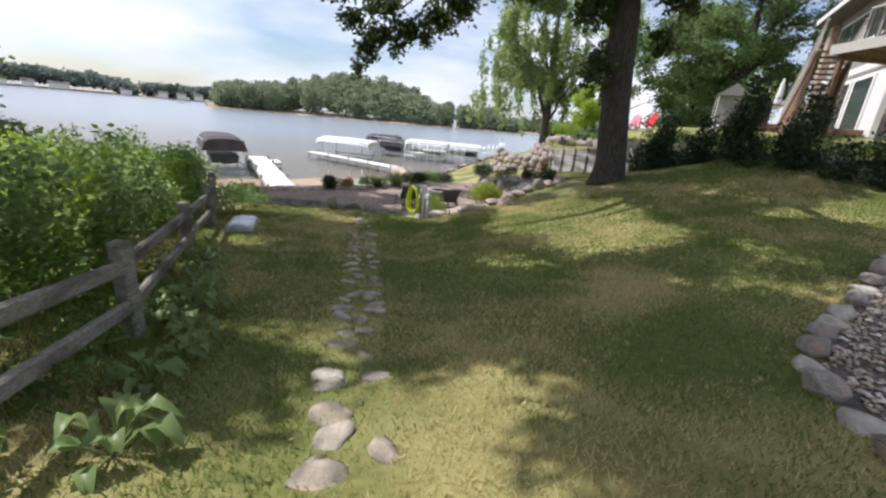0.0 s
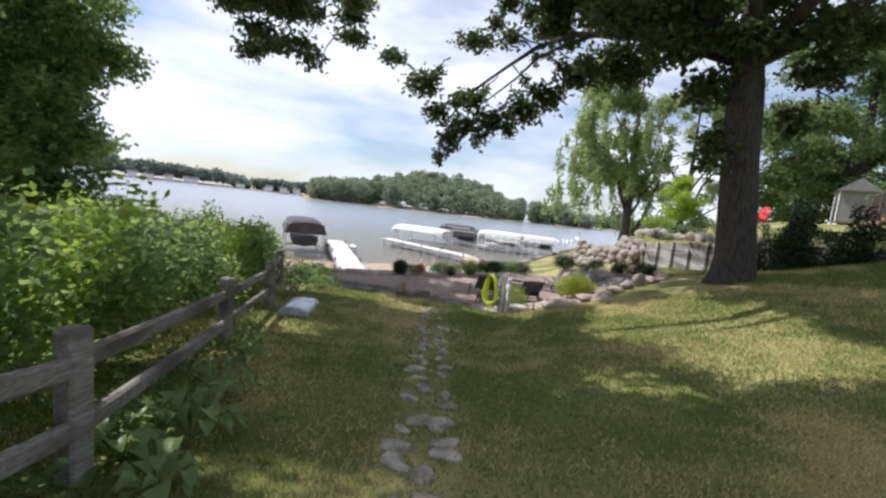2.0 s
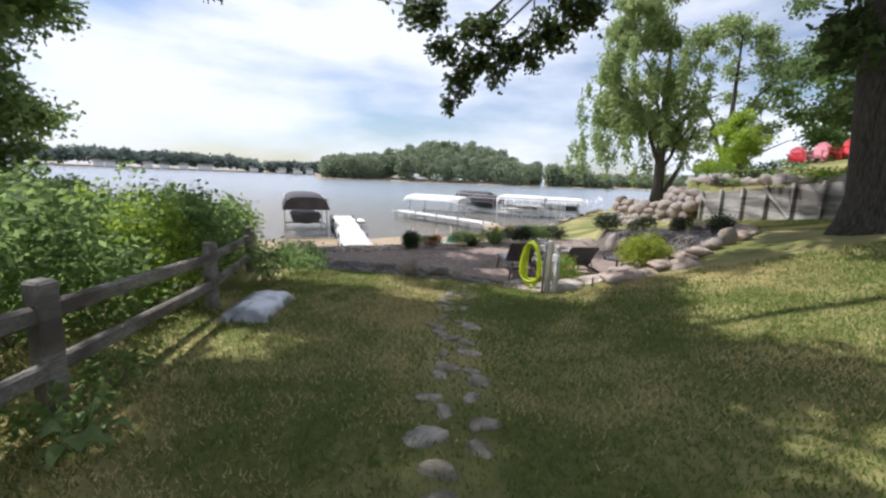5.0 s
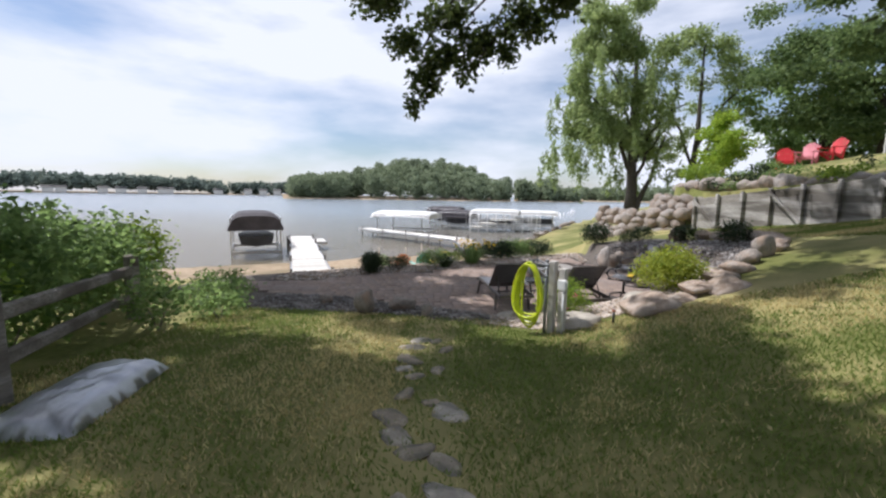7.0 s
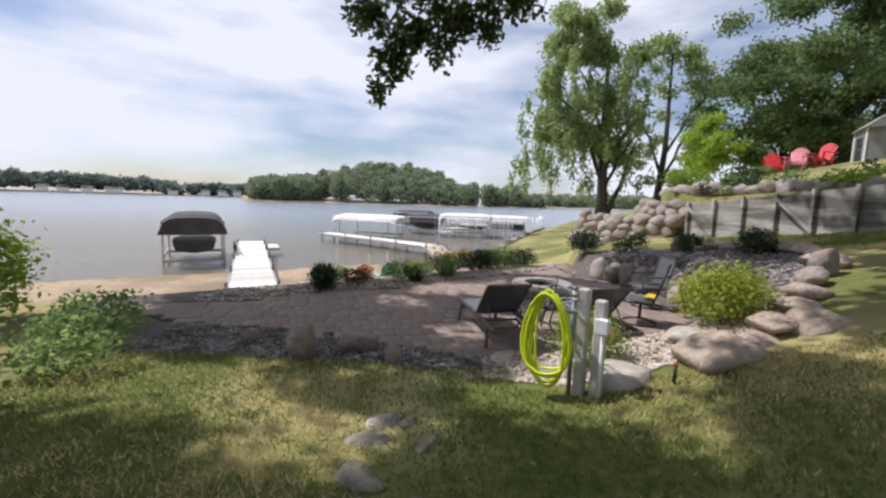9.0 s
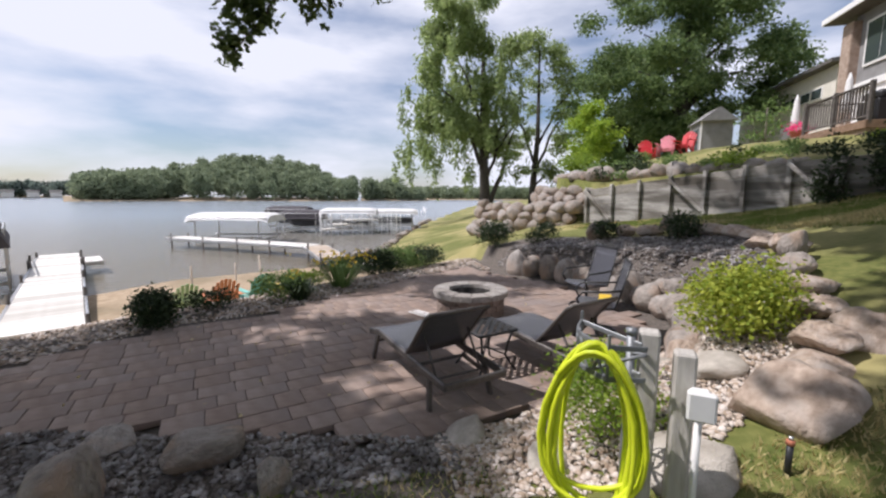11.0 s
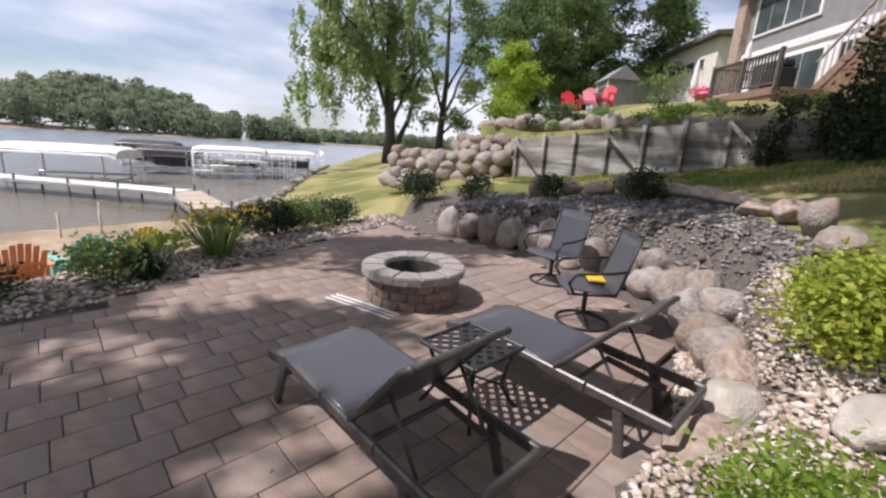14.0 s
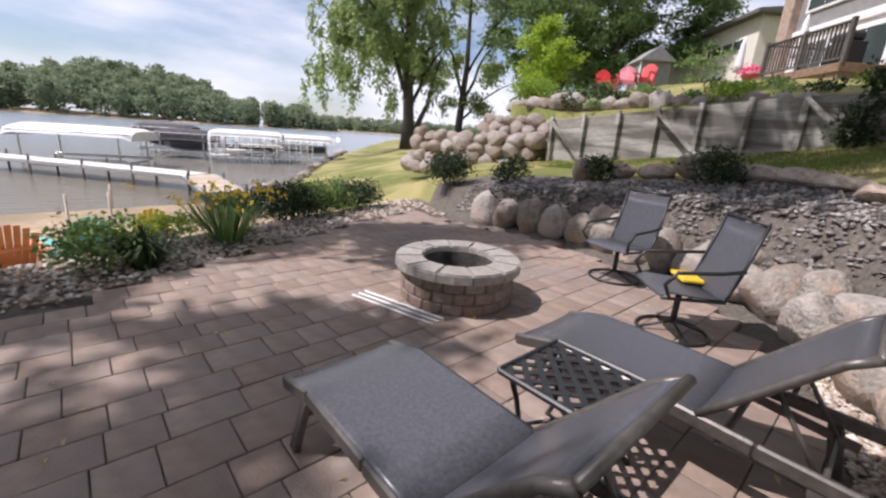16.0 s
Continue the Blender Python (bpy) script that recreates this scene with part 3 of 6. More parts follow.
boulder(-4.2, 13.4, 0.3, 0.25, 0.25, ROCKS[6], label="small grey boulder in stone chips")
boulder(-1.72, 12.95, 0.66, 0.5, 0.2, LIMES[0], turn=5, label="flat stone step onto the patio", sink=0.1)
# gravel edge by the start
for x, y, a in along([(2.5, 1.2), (2.55, 1.7), (3.0, 2.8), (4.0, 3.7), (5.4, 4.7), (7.9, 6.6)], 0.46):
    boulder(x, y, brng.uniform(0.36, 0.5), brng.uniform(0.24, 0.32), brng.uniform(0.2, 0.28), brng.choice(LIMES + ROCKS[:3]), turn=a, label="flat limestone edging rock along the gravel", group="gravel edging rocks")


# far dry-laid boulder wall, two terraces
def rock_course(pts, z, step, size, group):
    for x, y, a in along(pts, step):
        s = size * brng.uniform(0.85, 1.2)
        boulder(x, y, s * 1.15, s, s * brng.uniform(0.9, 1.15), z=z, turn=a + brng.uniform(-15, 15), sink=0.02, label="tan and grey boulder stacked in the lakeside retaining wall", group=group)


for i, z in enumerate((-1.15, -0.8, -0.45, -0.12)):
    rock_course([(3.35 + 0.14 * i, 26.6), (3.75 + 0.12 * i, 25.4), (4.1 + 0.1 * i, 24.6), (5.0 + 0.06 * i, 23.5), (5.85, 22.75)], z, 0.52, 0.56, "stacked wall boulders")
for i, z in enumerate((-0.12, 0.2, 0.5)):
    rock_course([(6.6 + 0.1 * i, 27.0), (5.6 + 0.1 * i, 25.7), (5.45 + 0.12 * i, 24.4), (5.75 + 0.1 * i, 23.5), (6.15 + 0.1 * i, 22.9)], z, 0.5, 0.5, "stacked wall boulders")
rock_course([(6.5, 25.2), (6.6, 23.4), (7.1, 22.1), (7.7, 20.8), (8.5, 19.2), (9.0, 18.0)], 0.98, 0.46, 0.54, "terrace edge boulders")

# pebbles and chips
PEB = [(0, 0, 1), (1, 0, 0), (0, 1, 0), (-1, 0, 0), (0, -1, 0), (0, 0, -1)]
PEBF = np.array([[0, 1, 2], [0, 2, 3], [0, 3, 4], [0, 4, 1], [5, 2, 1], [5, 3, 2], [5, 4, 3], [5, 1, 4]])


def pebbles(name, pts, lo, hi, material, label):
    p = np.array([(x, y, land_z(x, y) + 0.012) for x, y in pts])
    k = len(p)
    ang = rng_np.random(k) * 6.283
    c, s = np.cos(ang), np.sin(ang)
    sc = lo + (hi - lo) * rng_np.random((k, 1)) ** 1.6
    pv = np.array(PEB) * np.array([1, 0.75, 0.5])
    pv = pv[None] * (1 + 0.3 * rng_np.normal(size=(k, 6, 1))) * sc[:, None]
    v = np.stack([pv[..., 0] * c[:, None] - pv[..., 1] * s[:, None], pv[..., 0] * s[:, None] + pv[..., 1] * c[:, None], pv[..., 2]], 2) + p[:, None]
    f = (np.arange(k)[:, None, None] * 6 + PEBF[None]).reshape(-1, 3)
    me = tri_soup(v.reshape(-1, 3), f, material, name)
    return tagged(new(name, me), label, "gravel", kind="stuff")


def scatter(k, x0, x1, y0, y1, ok):
    out = []
    while len(out) < k:
        x, y = rng_np.uniform(x0, x1), rng_np.uniform(y0, y1)
        if ok(x, y):
            out.append((x, y))
    return out


def upper_edge(y):
    return interp(y, (12.3, 14.1, 15.9, 17.5, 21.5), (1.4, 3.2, 4.7, 4.8, 3.6))


pebbles("pebbles", scatter(9500, -1.2, 2.6, 12.3, 14.4, lambda x, y: not inside(x, y) and x < upper_edge(y) and y > 12.35 + 0.2 * abs(x) - 0.1), 0.014, 0.042, M_PEBBLE, "pale cream and pink river pebbles in the border")
pebbles("stone_chips", scatter(4500, -5.5, -1.1, 12.75, 14.0, lambda x, y: not inside(x, y)), 0.014, 0.045, M_MULCH, "dark grey stone chips between border rocks")
pebbles("stone_chips", scatter(5000, 1.6, 4.8, 14.0, 20.5, lambda x, y: not inside(x, y) and x < upper_edge(y) and edge_dist(x, y) > 0.5), 0.02, 0.06, M_MULCH, "grey stone chips on the sloping bed")
pebbles("stone_chips", scatter(4500, -6.5, 1.8, 15.4, 22.3, lambda x, y: not inside(x, y) and edge_dist(x, y) < 1.3 and beyond(x, y) > -0.2), 0.02, 0.055, M_PEBBLE, "grey stone chips in the lakeside planting bed")
pebbles("stone_chips", scatter(5000, 2.5, 7.0, 1.0, 5.2, lambda x, y: x > interp(y, (1.0, 1.7, 2.8, 4.7, 6.6), (2.5, 2.55, 3.0, 5.4, 7.9)) + 0.1), 0.02, 0.045, M_PEBBLE, "grey gravel beside the lawn")

# stepping stones
STEPS = [rock_mesh(s, M_STEP, flat=0.16, rough=0.6, sub=3, angular=0.9) for s in (41, 42, 43, 44)]
y = 0.9
while y < 11.9:
    px = interp(y, (0, 2, 3.5, 5.5, 7.4, 10, 11.5), (-0.4, -0.42, -0.72, -0.97, -1.3, -1.78, -1.95))
    for off in (-0.15, 0.15):
        if brng.random() < 0.8:
            x1, y1 = px + off + brng.uniform(-0.09, 0.09), y + brng.uniform(-0.1, 0.1)
            ob = new("stepping_stone", brng.choice(STEPS))
            sz = brng.uniform(0.2, 0.4) * (1.2 if y < 3.5 else 1.0)
            ob.matrix_basis = pose(x1, y1, land_z(x1, y1) - 0.022, 0, 0, brng.uniform(0, 360)) @ Matrix.Diagonal((sz * 1.1, sz * brng.uniform(0.6, 0.95), 0.3, 1))
            tagged(ob, "worn tan flagstone set into the lawn", "stepping stone", "stepping stones of the path")
    y += brng.uniform(0.3, 0.38)

# ---- split-rail fence ----
FP = [(-0.9, -2.3), (-1.85, 0.55), (-2.72, 3.45), (-3.93, 6.3), (-5.0, 9.0), (-6.35, 11.6)]
fence = thing("fence", pose(0, 0, 0), "weathered grey split-rail wooden fence with two rails", "fence")
for i, (x, y) in enumerate(FP):
    z = land_z(x, y)
    part("post", beam((x, y, z - 0.1), (x + brng.uniform(-0.03, 0.03), y, z + 0.94), 0.15, 0.14, M_RAIL, 0.02, up=(0, 1, 0)), fence)
    if i:
        x0, y0 = FP[i - 1]
        z0 = land_z(x0, y0)
        for h in (0.72, 0.33):
            part("rail", beam((x0, y0, z0 + h + brng.uniform(-0.02, 0.02)), (x, y, z + h + brng.uniform(-0.02, 0.02)), 0.07, 0.13, M_RAIL, 0.02), fence)

# ---- timber retaining wall ----
WALL = [(6.05, 22.65), (8.2, 17.9), (9.4, 13.4), (10.6, 9.0), (11.3, 4.0)]
twall = thing("wall_timber", pose(0, 0, 0), "grey weathered timber retaining wall with posts and diagonal braces", "wall", kind="structure")


def wall_levels(x, y):
    s = interp(y, (4, 9, 13.4, 17.9, 22.65), (0.95, 0.8, 0.55, 0.25, -0.45))
    return s, interp(y, (4, 9, 13.4, 17.9, 22.65), (1.9, 1.75, 1.5, 1.3, 0.72))


for (x1, y1), (x2, y2) in zip(WALL, WALL[1:]):
    ln = math.hypot(x2 - x1, y2 - y1)
    ux, uy = (x2 - x1) / ln, (y2 - y1) / ln
    px, py = uy, -ux
    if px > 0:
        px, py = -px, -py
    k = max(2, round(ln / 0.87))
    for r in range(5):
        b1, t1 = wall_levels(x1, y1)
        b2, t2 = wall_levels(x2, y2)
        za, zb = b1 - 0.15 + (t1 - b1 + 0.15) * (r + 0.5) / 5, b2 - 0.15 + (t2 - b2 + 0.15) * (r + 0.5) / 5
        part("plank", beam((x1, y1, za), (x2, y2, zb), 0.07, (t1 - b1 + 0.15) / 5 - 0.012, M_TIMBER, 0.008), twall)
    for i in range(k + 1):
        x, y = x1 + ux * ln * i / k + px * 0.09, y1 + uy * ln * i / k + py * 0.09
        b, t = wall_levels(x, y)
        part("post", beam((x, y, b - 0.2), (x, y, t + 0.06), 0.1, 0.09, M_TIMBER, 0.01, up=(ux, uy, 0)), twall)
        if i in (0, 3) and i < k:
            xa, ya = x + px * 0.1, y + py * 0.1
            xb, yb = xa + ux * 0.95, ya + uy * 0.95
            part("brace", beam((xa, ya, t - 0.05), (xb, yb, wall_levels(xb, yb)[0] + 0.02), 0.07, 0.09, M_TIMBER, 0.01), twall)

# ---- patio things ----
pit = thing("fire_pit", pose(0.1, 16.5, PATIO_Z), "round stone-block fire pit with a pale capstone ring", "fire pit")
pit_block = {}
for c in range(3):
    n_b = 18
    for i in range(n_b):
        a = (i + 0.5 * (c % 2)) * 360 / n_b
        if c not in pit_block:
            pit_block[c] = bx(0.19, 0.173, 0.098, M_PITBLOCK, 0.012)
        part("block", pit_block[c], pit, m=pose(0.43 * math.cos(radians(a)), 0.43 * math.sin(radians(a)), 0.05 + c * 0.1, 0, 0, a))
n_c = 12


def wedge(r0, r1, z0, z1, deg, material):
    bm = bmesh.new()
    vs = []
    for z in (z0, z1):
        row = []
        for r in (r0, r1):
            for s in (-0.5, 0, 0.5):
                row.append(bm.verts.new((r * math.cos(radians(deg * s)), r * math.sin(radians(deg * s)), z)))
        vs.append(row)
    lo, hi = vs
    for a, b, c, d in ((0, 1, 4, 3), (1, 2, 5, 4)):
        bm.faces.new((hi[a], hi[b], hi[c], hi[d]))
        bm.faces.new((lo[d], lo[c], lo[b], lo[a]))
    for a, b in ((1, 0), (2, 1), (3, 4), (4, 5), (0, 3), (5, 2)):
        bm.faces.new((lo[a], lo[b], hi[b], hi[a]))
    bmesh.ops.recalc_face_normals(bm, faces=bm.faces)
    bmesh.ops.bevel(bm, geom=[e for e in bm.edges if abs(e.verts[0].co.z - e.verts[1].co.z) < 1e-4 and e.verts[0].co.z > z0 + 1e-4 and len(e.link_faces) == 2 and e.calc_face_angle(0) > 0.5], offset=0.012, segments=2, affect="EDGES")
    me = bpy.data.meshes.new("wedge")
    bm.to_mesh(me)
    bm.free()
    me.materials.append(material)
    return me


cap_me = wedge(0.335, 0.585, 0.3, 0.385, 360 / n_c - 0.8, M_CAP)
for i in range(n_c):
    part("capstone", cap_me, pit, "pale grey capstone" if i == 0 else "", m=pose(0, 0, 0, 0, 0, i * 360 / n_c))
part("liner", ring(0.345, 0.325, 0.02, 0.33, M_SOOT), pit, "sooty steel liner")
part("ash_bed", ring(0.34, 0.001, 0.02, 0.1, M_SOOT), pit, "grey ash bed")

for i in range(3):
    rod = new("metal_rod", tube([(-0.84 + 0.065 * i, 16.7 + 0.03 * i, PATIO_Z + 0.012), (-0.38 + 0.06 * i, 15.93 + 0.035 * i, PATIO_Z + 0.012)], 0.011, M_WHITE, 8))
    tagged(rod, "thin white rod lying on the pavers", "rod", "rods beside fire pit")


def sheet(rows, half, thick, material):
    """A taut sling along (y, z) stations, with rolled edges."""
    verts, faces = [], []
    xs = [-half, -half + 0.02, -half * 0.5, 0, half * 0.5, half - 0.02, half]
    n = len(xs)
    for s in (0, -thick):
        for y, z in rows:
            for j, x in enumerate(xs):
                verts.append((x, y, z + s - 0.012 * (1 - (x / half) ** 2)))
    k = len(rows)
    for i in range(k - 1):
        for j in range(n - 1):
            a = i * n + j
            faces.append((a, a + 1, a + n + 1, a + n))
            b = a + k * n
            faces.append((b + n, b + n + 1, b + 1, b))
    for i in range(k - 1):
        for j in (0, n - 1):
            a = i * n + j
            faces.append((a, a + n, a + n + k * n, a + k * n) if j == 0 else (a + n, a, a + k * n, a + n + k * n))
    for i in (0, k - 1):
        for j in range(n - 1):
            a = i * n + j
            faces.append((a + 1, a, a + k * n, a + 1 + k * n) if i == 0 else (a, a + 1, a + 1 + k * n, a + k * n))
    return mesh_from(verts, faces, material, True)


def lounger(x, y, turn, label):
    """Chaise longue; local +y points to its foot end, the origin lies under the head end."""
    e = thing("sun_lounger", pose(x, y, PATIO_Z, 0, 0, turn), label, "lounger", "loungers by the fire pit")
    H, W, L = 0.33, 0.3, 1.72
    # side rails curve up at the foot
    for s in (-1, 1):
        pts = [(s * W, 0.0, H - 0.03), (s * W, 0.5, H - 0.02), (s * W, 1.0, H), (s * W, 1.45, H + 0.015), (s * W, L, H - 0.05)]
        for p, q in zip(pts, pts[1:]):
            part("side_rail", beam(p, q, 0.035, 0.07, M_BRONZE, 0.01), e)
        for yy in (0.3, 1.5):
            part("leg", beam((s * (W - 0.01), yy, H - 0.03), (s * (W + 0.02), yy + (-0.06 if yy < 1 else 0.08), 0), 0.035, 0.06, M_BRONZE, 0.008, up=(0, 1, 0)), e)
        part("ratchet", beam((s * (W - 0.05), 0.2, H - 0.1), (s * (W - 0.05), 0.62, H - 0.06), 0.012, 0.05, M_BRONZE, 0.004), e)
        part("prop", tube([(s * (W - 0.07), 0.28, H - 0.08), (s * (W - 0.07), 0.5, H + 0.25)], 0.011, M_BRONZE), e)
    part("head_bar", beam((-W, 0.01, H - 0.03), (W, 0.01, H - 0.03), 0.035, 0.06, M_BRONZE), e)
    part("cross_bar", beam((-W, 0.62, H - 0.07), (W, 0.62, H - 0.07), 0.03, 0.03, M_BRONZE), e)
    part("cross_bar", beam((-W, 1.5, H - 0.1), (W, 1.5, H - 0.1), 0.03, 0.03, M_BRONZE), e)
    part("prop_bar", beam((-W + 0.06, 0.28, H - 0.08), (W - 0.06, 0.28, H - 0.08), 0.022, 0.022, M_BRONZE), e)
    part("seat", sheet([(0.72, H + 0.035), (0.9, H + 0.04), (1.2, H + 0.048), (1.45, H + 0.05), (1.6, H + 0.02), (L + 0.01, H - 0.04)], W + 0.005, 0.018, M_SLING), e, "dark grey woven sling seat")
    back = part("backrest", sheet([(0.72, H + 0.03), (0.61, H + 0.15), (0.47, H + 0.31), (0.34, H + 0.46), (0.27, H + 0.515)], W + 0.005, 0.018, M_SLING), e, "dark woven sling backrest raised halfway")
    for s in (-1, 1):
        part("back_rail", tube([(s * W, 0.72, H + 0.02), (s * W, 0.61, H + 0.14), (s * W, 0.47, H + 0.3), (s * W, 0.34, H + 0.45), (s * W, 0.26, H + 0.505)], 0.02, M_BRONZE), back)
    part("back_bar", tube([(-W, 0.26, H + 0.505), (W, 0.26, H + 0.505)], 0.018, M_BRONZE), back)
    return e


lounger(-0.76, 13.53, 16.5, "dark woven sling chaise longue with bronze frame on the patio")
lounger(0.58, 13.55, 16.5, "dark woven sling chaise longue standing against the border boulders")

table = thing("side_table", pose(-0.36, 14.46, PATIO_Z, 0, 0, 16.5), "black cast-metal side table with a lattice top", "table")
for a, b in (((-0.24, -0.24), (0.24, -0.24)), ((0.24, -0.24), (0.24, 0.24)), ((0.24, 0.24), (-0.24, 0.24)), ((-0.24, 0.24), (-0.24, -0.24))):
    part("rim", beam((*a, 0.44), (*b, 0.44), 0.025, 0.03, M_BLACK), table)
for i in range(-4, 5):
    o = i * 0.1
    for s in (-1, 1):
        # clip the diagonal to the square top
        t0, t1 = max(-0.23, min(((-0.23 - o) / s, (0.23 - o) / s))), min(0.23, max(((-0.23 - o) / s, (0.23 - o) / s)))
        if t1 - t0 > 0.05:
            part("lattice_bar", beam((t0, o + s * t0, 0.44), (t1, o + s * t1, 0.44), 0.028, 0.008 + 0.004 * (s > 0), M_BLACK, 0), table)
for sx in (-1, 1):
    for sy in (-1, 1):
        part("leg", tube([(sx * 0.2, sy * 0.2, 0.43), (sx * 0.17, sy * 0.17, 0.3), (sx * 0.15, sy * 0.15, 0.16), (sx * 0.2, sy * 0.2, 0.05), (sx * 0.23, sy * 0.23, 0.0)], 0.013, M_BLACK), table)
part("brace", tube([(-0.15, -0.15, 0.16), (0, 0, 0.22), (0.15, 0.15, 0.16)], 0.009, M_BLACK), table)
part("brace", tube([(-0.15, 0.15, 0.16), (0, 0, 0.22), (0.15, -0.15, 0.16)], 0.009, M_BLACK), table)


def swivel_chair(x, y, turn, label):
    e = thing("patio_chair", pose(x, y, PATIO_Z, 0, 0, turn), label, "chair", "swivel chairs by the wall")
    circ = [(0.27 * math.cos(i * math.pi / 12), 0.27 * math.sin(i * math.pi / 12), 0.015) for i in range(24)]
    part("base_ring", tube(circ, 0.014, M_BLACK, 6, closed=True), e)
    part("base_spoke", tube([(-0.26, 0, 0.02), (0, 0, 0.1), (0.26, 0, 0.02)], 0.012, M_BLACK), e)
    part("base_spoke", tube([(0, -0.26, 0.02), (0, 0, 0.1), (0, 0.26, 0.02)], 0.012, M_BLACK), e)
    part("stem", tube([(0, 0, 0.08), (0, 0, 0.34)], 0.025, M_BLACK), e)
    part("seat", sheet([(0.26, 0.4), (0.2, 0.43), (0.0, 0.41), (-0.2, 0.4)], 0.25, 0.015, M_SLING), e, "black mesh seat")
    part("backrest", sheet([(-0.2, 0.4), (-0.27, 0.6), (-0.34, 0.85), (-0.37, 0.98)], 0.25, 0.015, M_SLING), e, "black mesh sling backrest")
    for s in (-1, 1):
        part("side_frame", tube([(s * 0.26, 0.26, 0.38), (s * 0.26, 0.0, 0.38), (s * 0.26, -0.2, 0.38), (s * 0.26, -0.27, 0.6), (s * 0.26, -0.37, 0.99)], 0.014, M_BLACK), e)
        part("armrest", tube([(s * 0.26, 0.2, 0.38), (s * 0.3, 0.27, 0.5), (s * 0.31, 0.2, 0.6), (s * 0.31, -0.1, 0.62), (s * 0.28, -0.28, 0.64)], 0.015, M_BLACK), e)
    part("top_bar", tube([(-0.26, -0.37, 0.99), (0.26, -0.37, 0.99)], 0.013, M_BLACK), e)
    return e


swivel_chair(1.5, 15.25, 60, "black metal swivel patio chair with arms, beside boulders")
swivel_chair(2.12, 16.45, 95, "black metal swivel patio chair with tall mesh back")
towel = new("towel", bx(0.3, 0.18, 0.035, M_CUSHION, 0.015))
towel.matrix_basis = pose(1.72, 15.36, PATIO_Z + 0.43, 0, 0, 55)
tagged(towel, "small folded yellow towel on a patio chair", "towel")

# ---- hose post ----
HX, HY = -0.5, 12.12
hz = land_z(HX, HY)
stake = thing("hose_hanger", pose(HX, HY, hz, 0, 0, -37), "grey metal hose hanger on a stake with scrollwork", "hose hanger")
part("stake", tube([(0.05, 0.02, -0.05), (0.05, 0.02, 1.02)], 0.022, M_STEEL), stake)
part("stake_cap", tube([(0.05, 0.02, 1.02), (0.05, 0.02, 1.05)], 0.026, M_STEEL), stake)
# basket: two bowed flat bars joined by uprights, with crossed scrolls between and a cradle to the stake


def bow(t):
    """A place along the front bar, t from 0 to 1."""
    return 0.12 - 0.46 * t, -0.2 - 0.07 * math.sin(math.pi * t)


TURN_B = pose(0.05, 0.02, 0, 0, 0, -68) @ pose(0.06, 0.03, 0) @ Matrix.Scale(0.85, 4, (1, 0, 0))
for zz_ in (0.86, 1.01):
    pts_ = [(*bow(i / 8), zz_) for i in range(9)]
    for p_, q_ in zip(pts_, pts_[1:]):
        part("front_bar", beam(p_, q_, 0.012, 0.026, M_STEEL, 0.003), stake, m=TURN_B)
    for t_ in (0.0, 1.0):
        part("side_bar", beam((*bow(t_), zz_), (0.05 - 0.06 * t_, 0.0, zz_ - 0.03), 0.012, 0.026, M_STEEL, 0.003), stake, m=TURN_B)
for t_ in (0.0, 0.5, 1.0):
    part("upright", beam((*bow(t_), 0.85), (*bow(t_), 1.03 + 0.04 * (t_ != 0.5)), 0.014, 0.014, M_STEEL, 0.003, up=(0, 1, 0)), stake, m=TURN_B)
for t0_ in (0.0, 0.25, 0.5, 0.75):
    for up_ in (0, 1):
        part("scroll", tube([(*bow(t0_ + 0.25 * k_ / 6), 0.935 + (0.07 if up_ else -0.07) * math.cos(math.pi * k_ / 6)) for k_ in range(7)], 0.007, M_STEEL, 6), stake, m=TURN_B)
for t_ in (0.25, 0.75):
    part("cradle", tube([(*bow(t_), 0.86), (bow(t_)[0], -0.14, 0.9), (bow(t_)[0] * 0.6, -0.06, 0.92), (0.04, 0.0, 0.95)], 0.009, M_STEEL, 6), stake, m=TURN_B)
hose = thing("garden_hose", pose(HX, HY, hz, 0, 0, -37), "coiled bright yellow-green garden hose hanging from its hanger", "hose")
hr = random.Random(4)
for k_ in range(9):
    w0, low = 0.16 + 0.009 * k_ + hr.uniform(-0.02, 0.02), 0.1 + 0.035 * hr.random() + 0.022 * k_
    oy = -0.13 - 0.022 * (k_ % 4) - 0.006 * k_
    loop = []
    for i in range(28):
        a = 2 * math.pi * i / 28
        up = math.sin(a)
        zc = 0.98 + 0.02 * (k_ % 3) if up > 0 else low
        z = 0.55 + (zc - 0.55) * abs(up) ** 0.75
        loop.append((-0.1 + w0 * math.cos(a) * (1.0 - 0.28 * max(0, up)) + hr.uniform(-0.004, 0.004), oy + 0.02 * math.cos(a * 2 + k_), z))
    part("coil", tube(loop, 0.0125, M_HOSE, 8, closed=True), hose)
for dx, dy, h, lab in ((0.14, -0.03, 1.0, "tall pale weathered wooden post beside the hose"), (0.26, -0.13, 0.88, "short pale weathered wooden post beside the hose")):
    px, py = HX + dx, HY + dy
    p_ = new("wooden_post", beam((0, 0, -0.05), (0, 0, h), 0.095, 0.095, M_POSTWOOD, 0.012, up=(0, 1, 0)))
    p_.matrix_basis = pose(px, py, land_z(px, py), 0, 0, -37)
    tagged(p_, lab, "post", "posts beside hose")
ob_ = thing("outlet_box", pose(HX + 0.25, HY - 0.24, land_z(HX + 0.4, HY) + 0.66, 0, 0, -37), "white plastic outdoor outlet box on a wooden post", "outlet box")
part("cover", bx(0.1, 0.08, 0.12, M_WHITE, 0.02), ob_)
part("lid", bx(0.115, 0.03, 0.135, M_WHITE, 0.015, (0, -0.05, 0)), ob_)
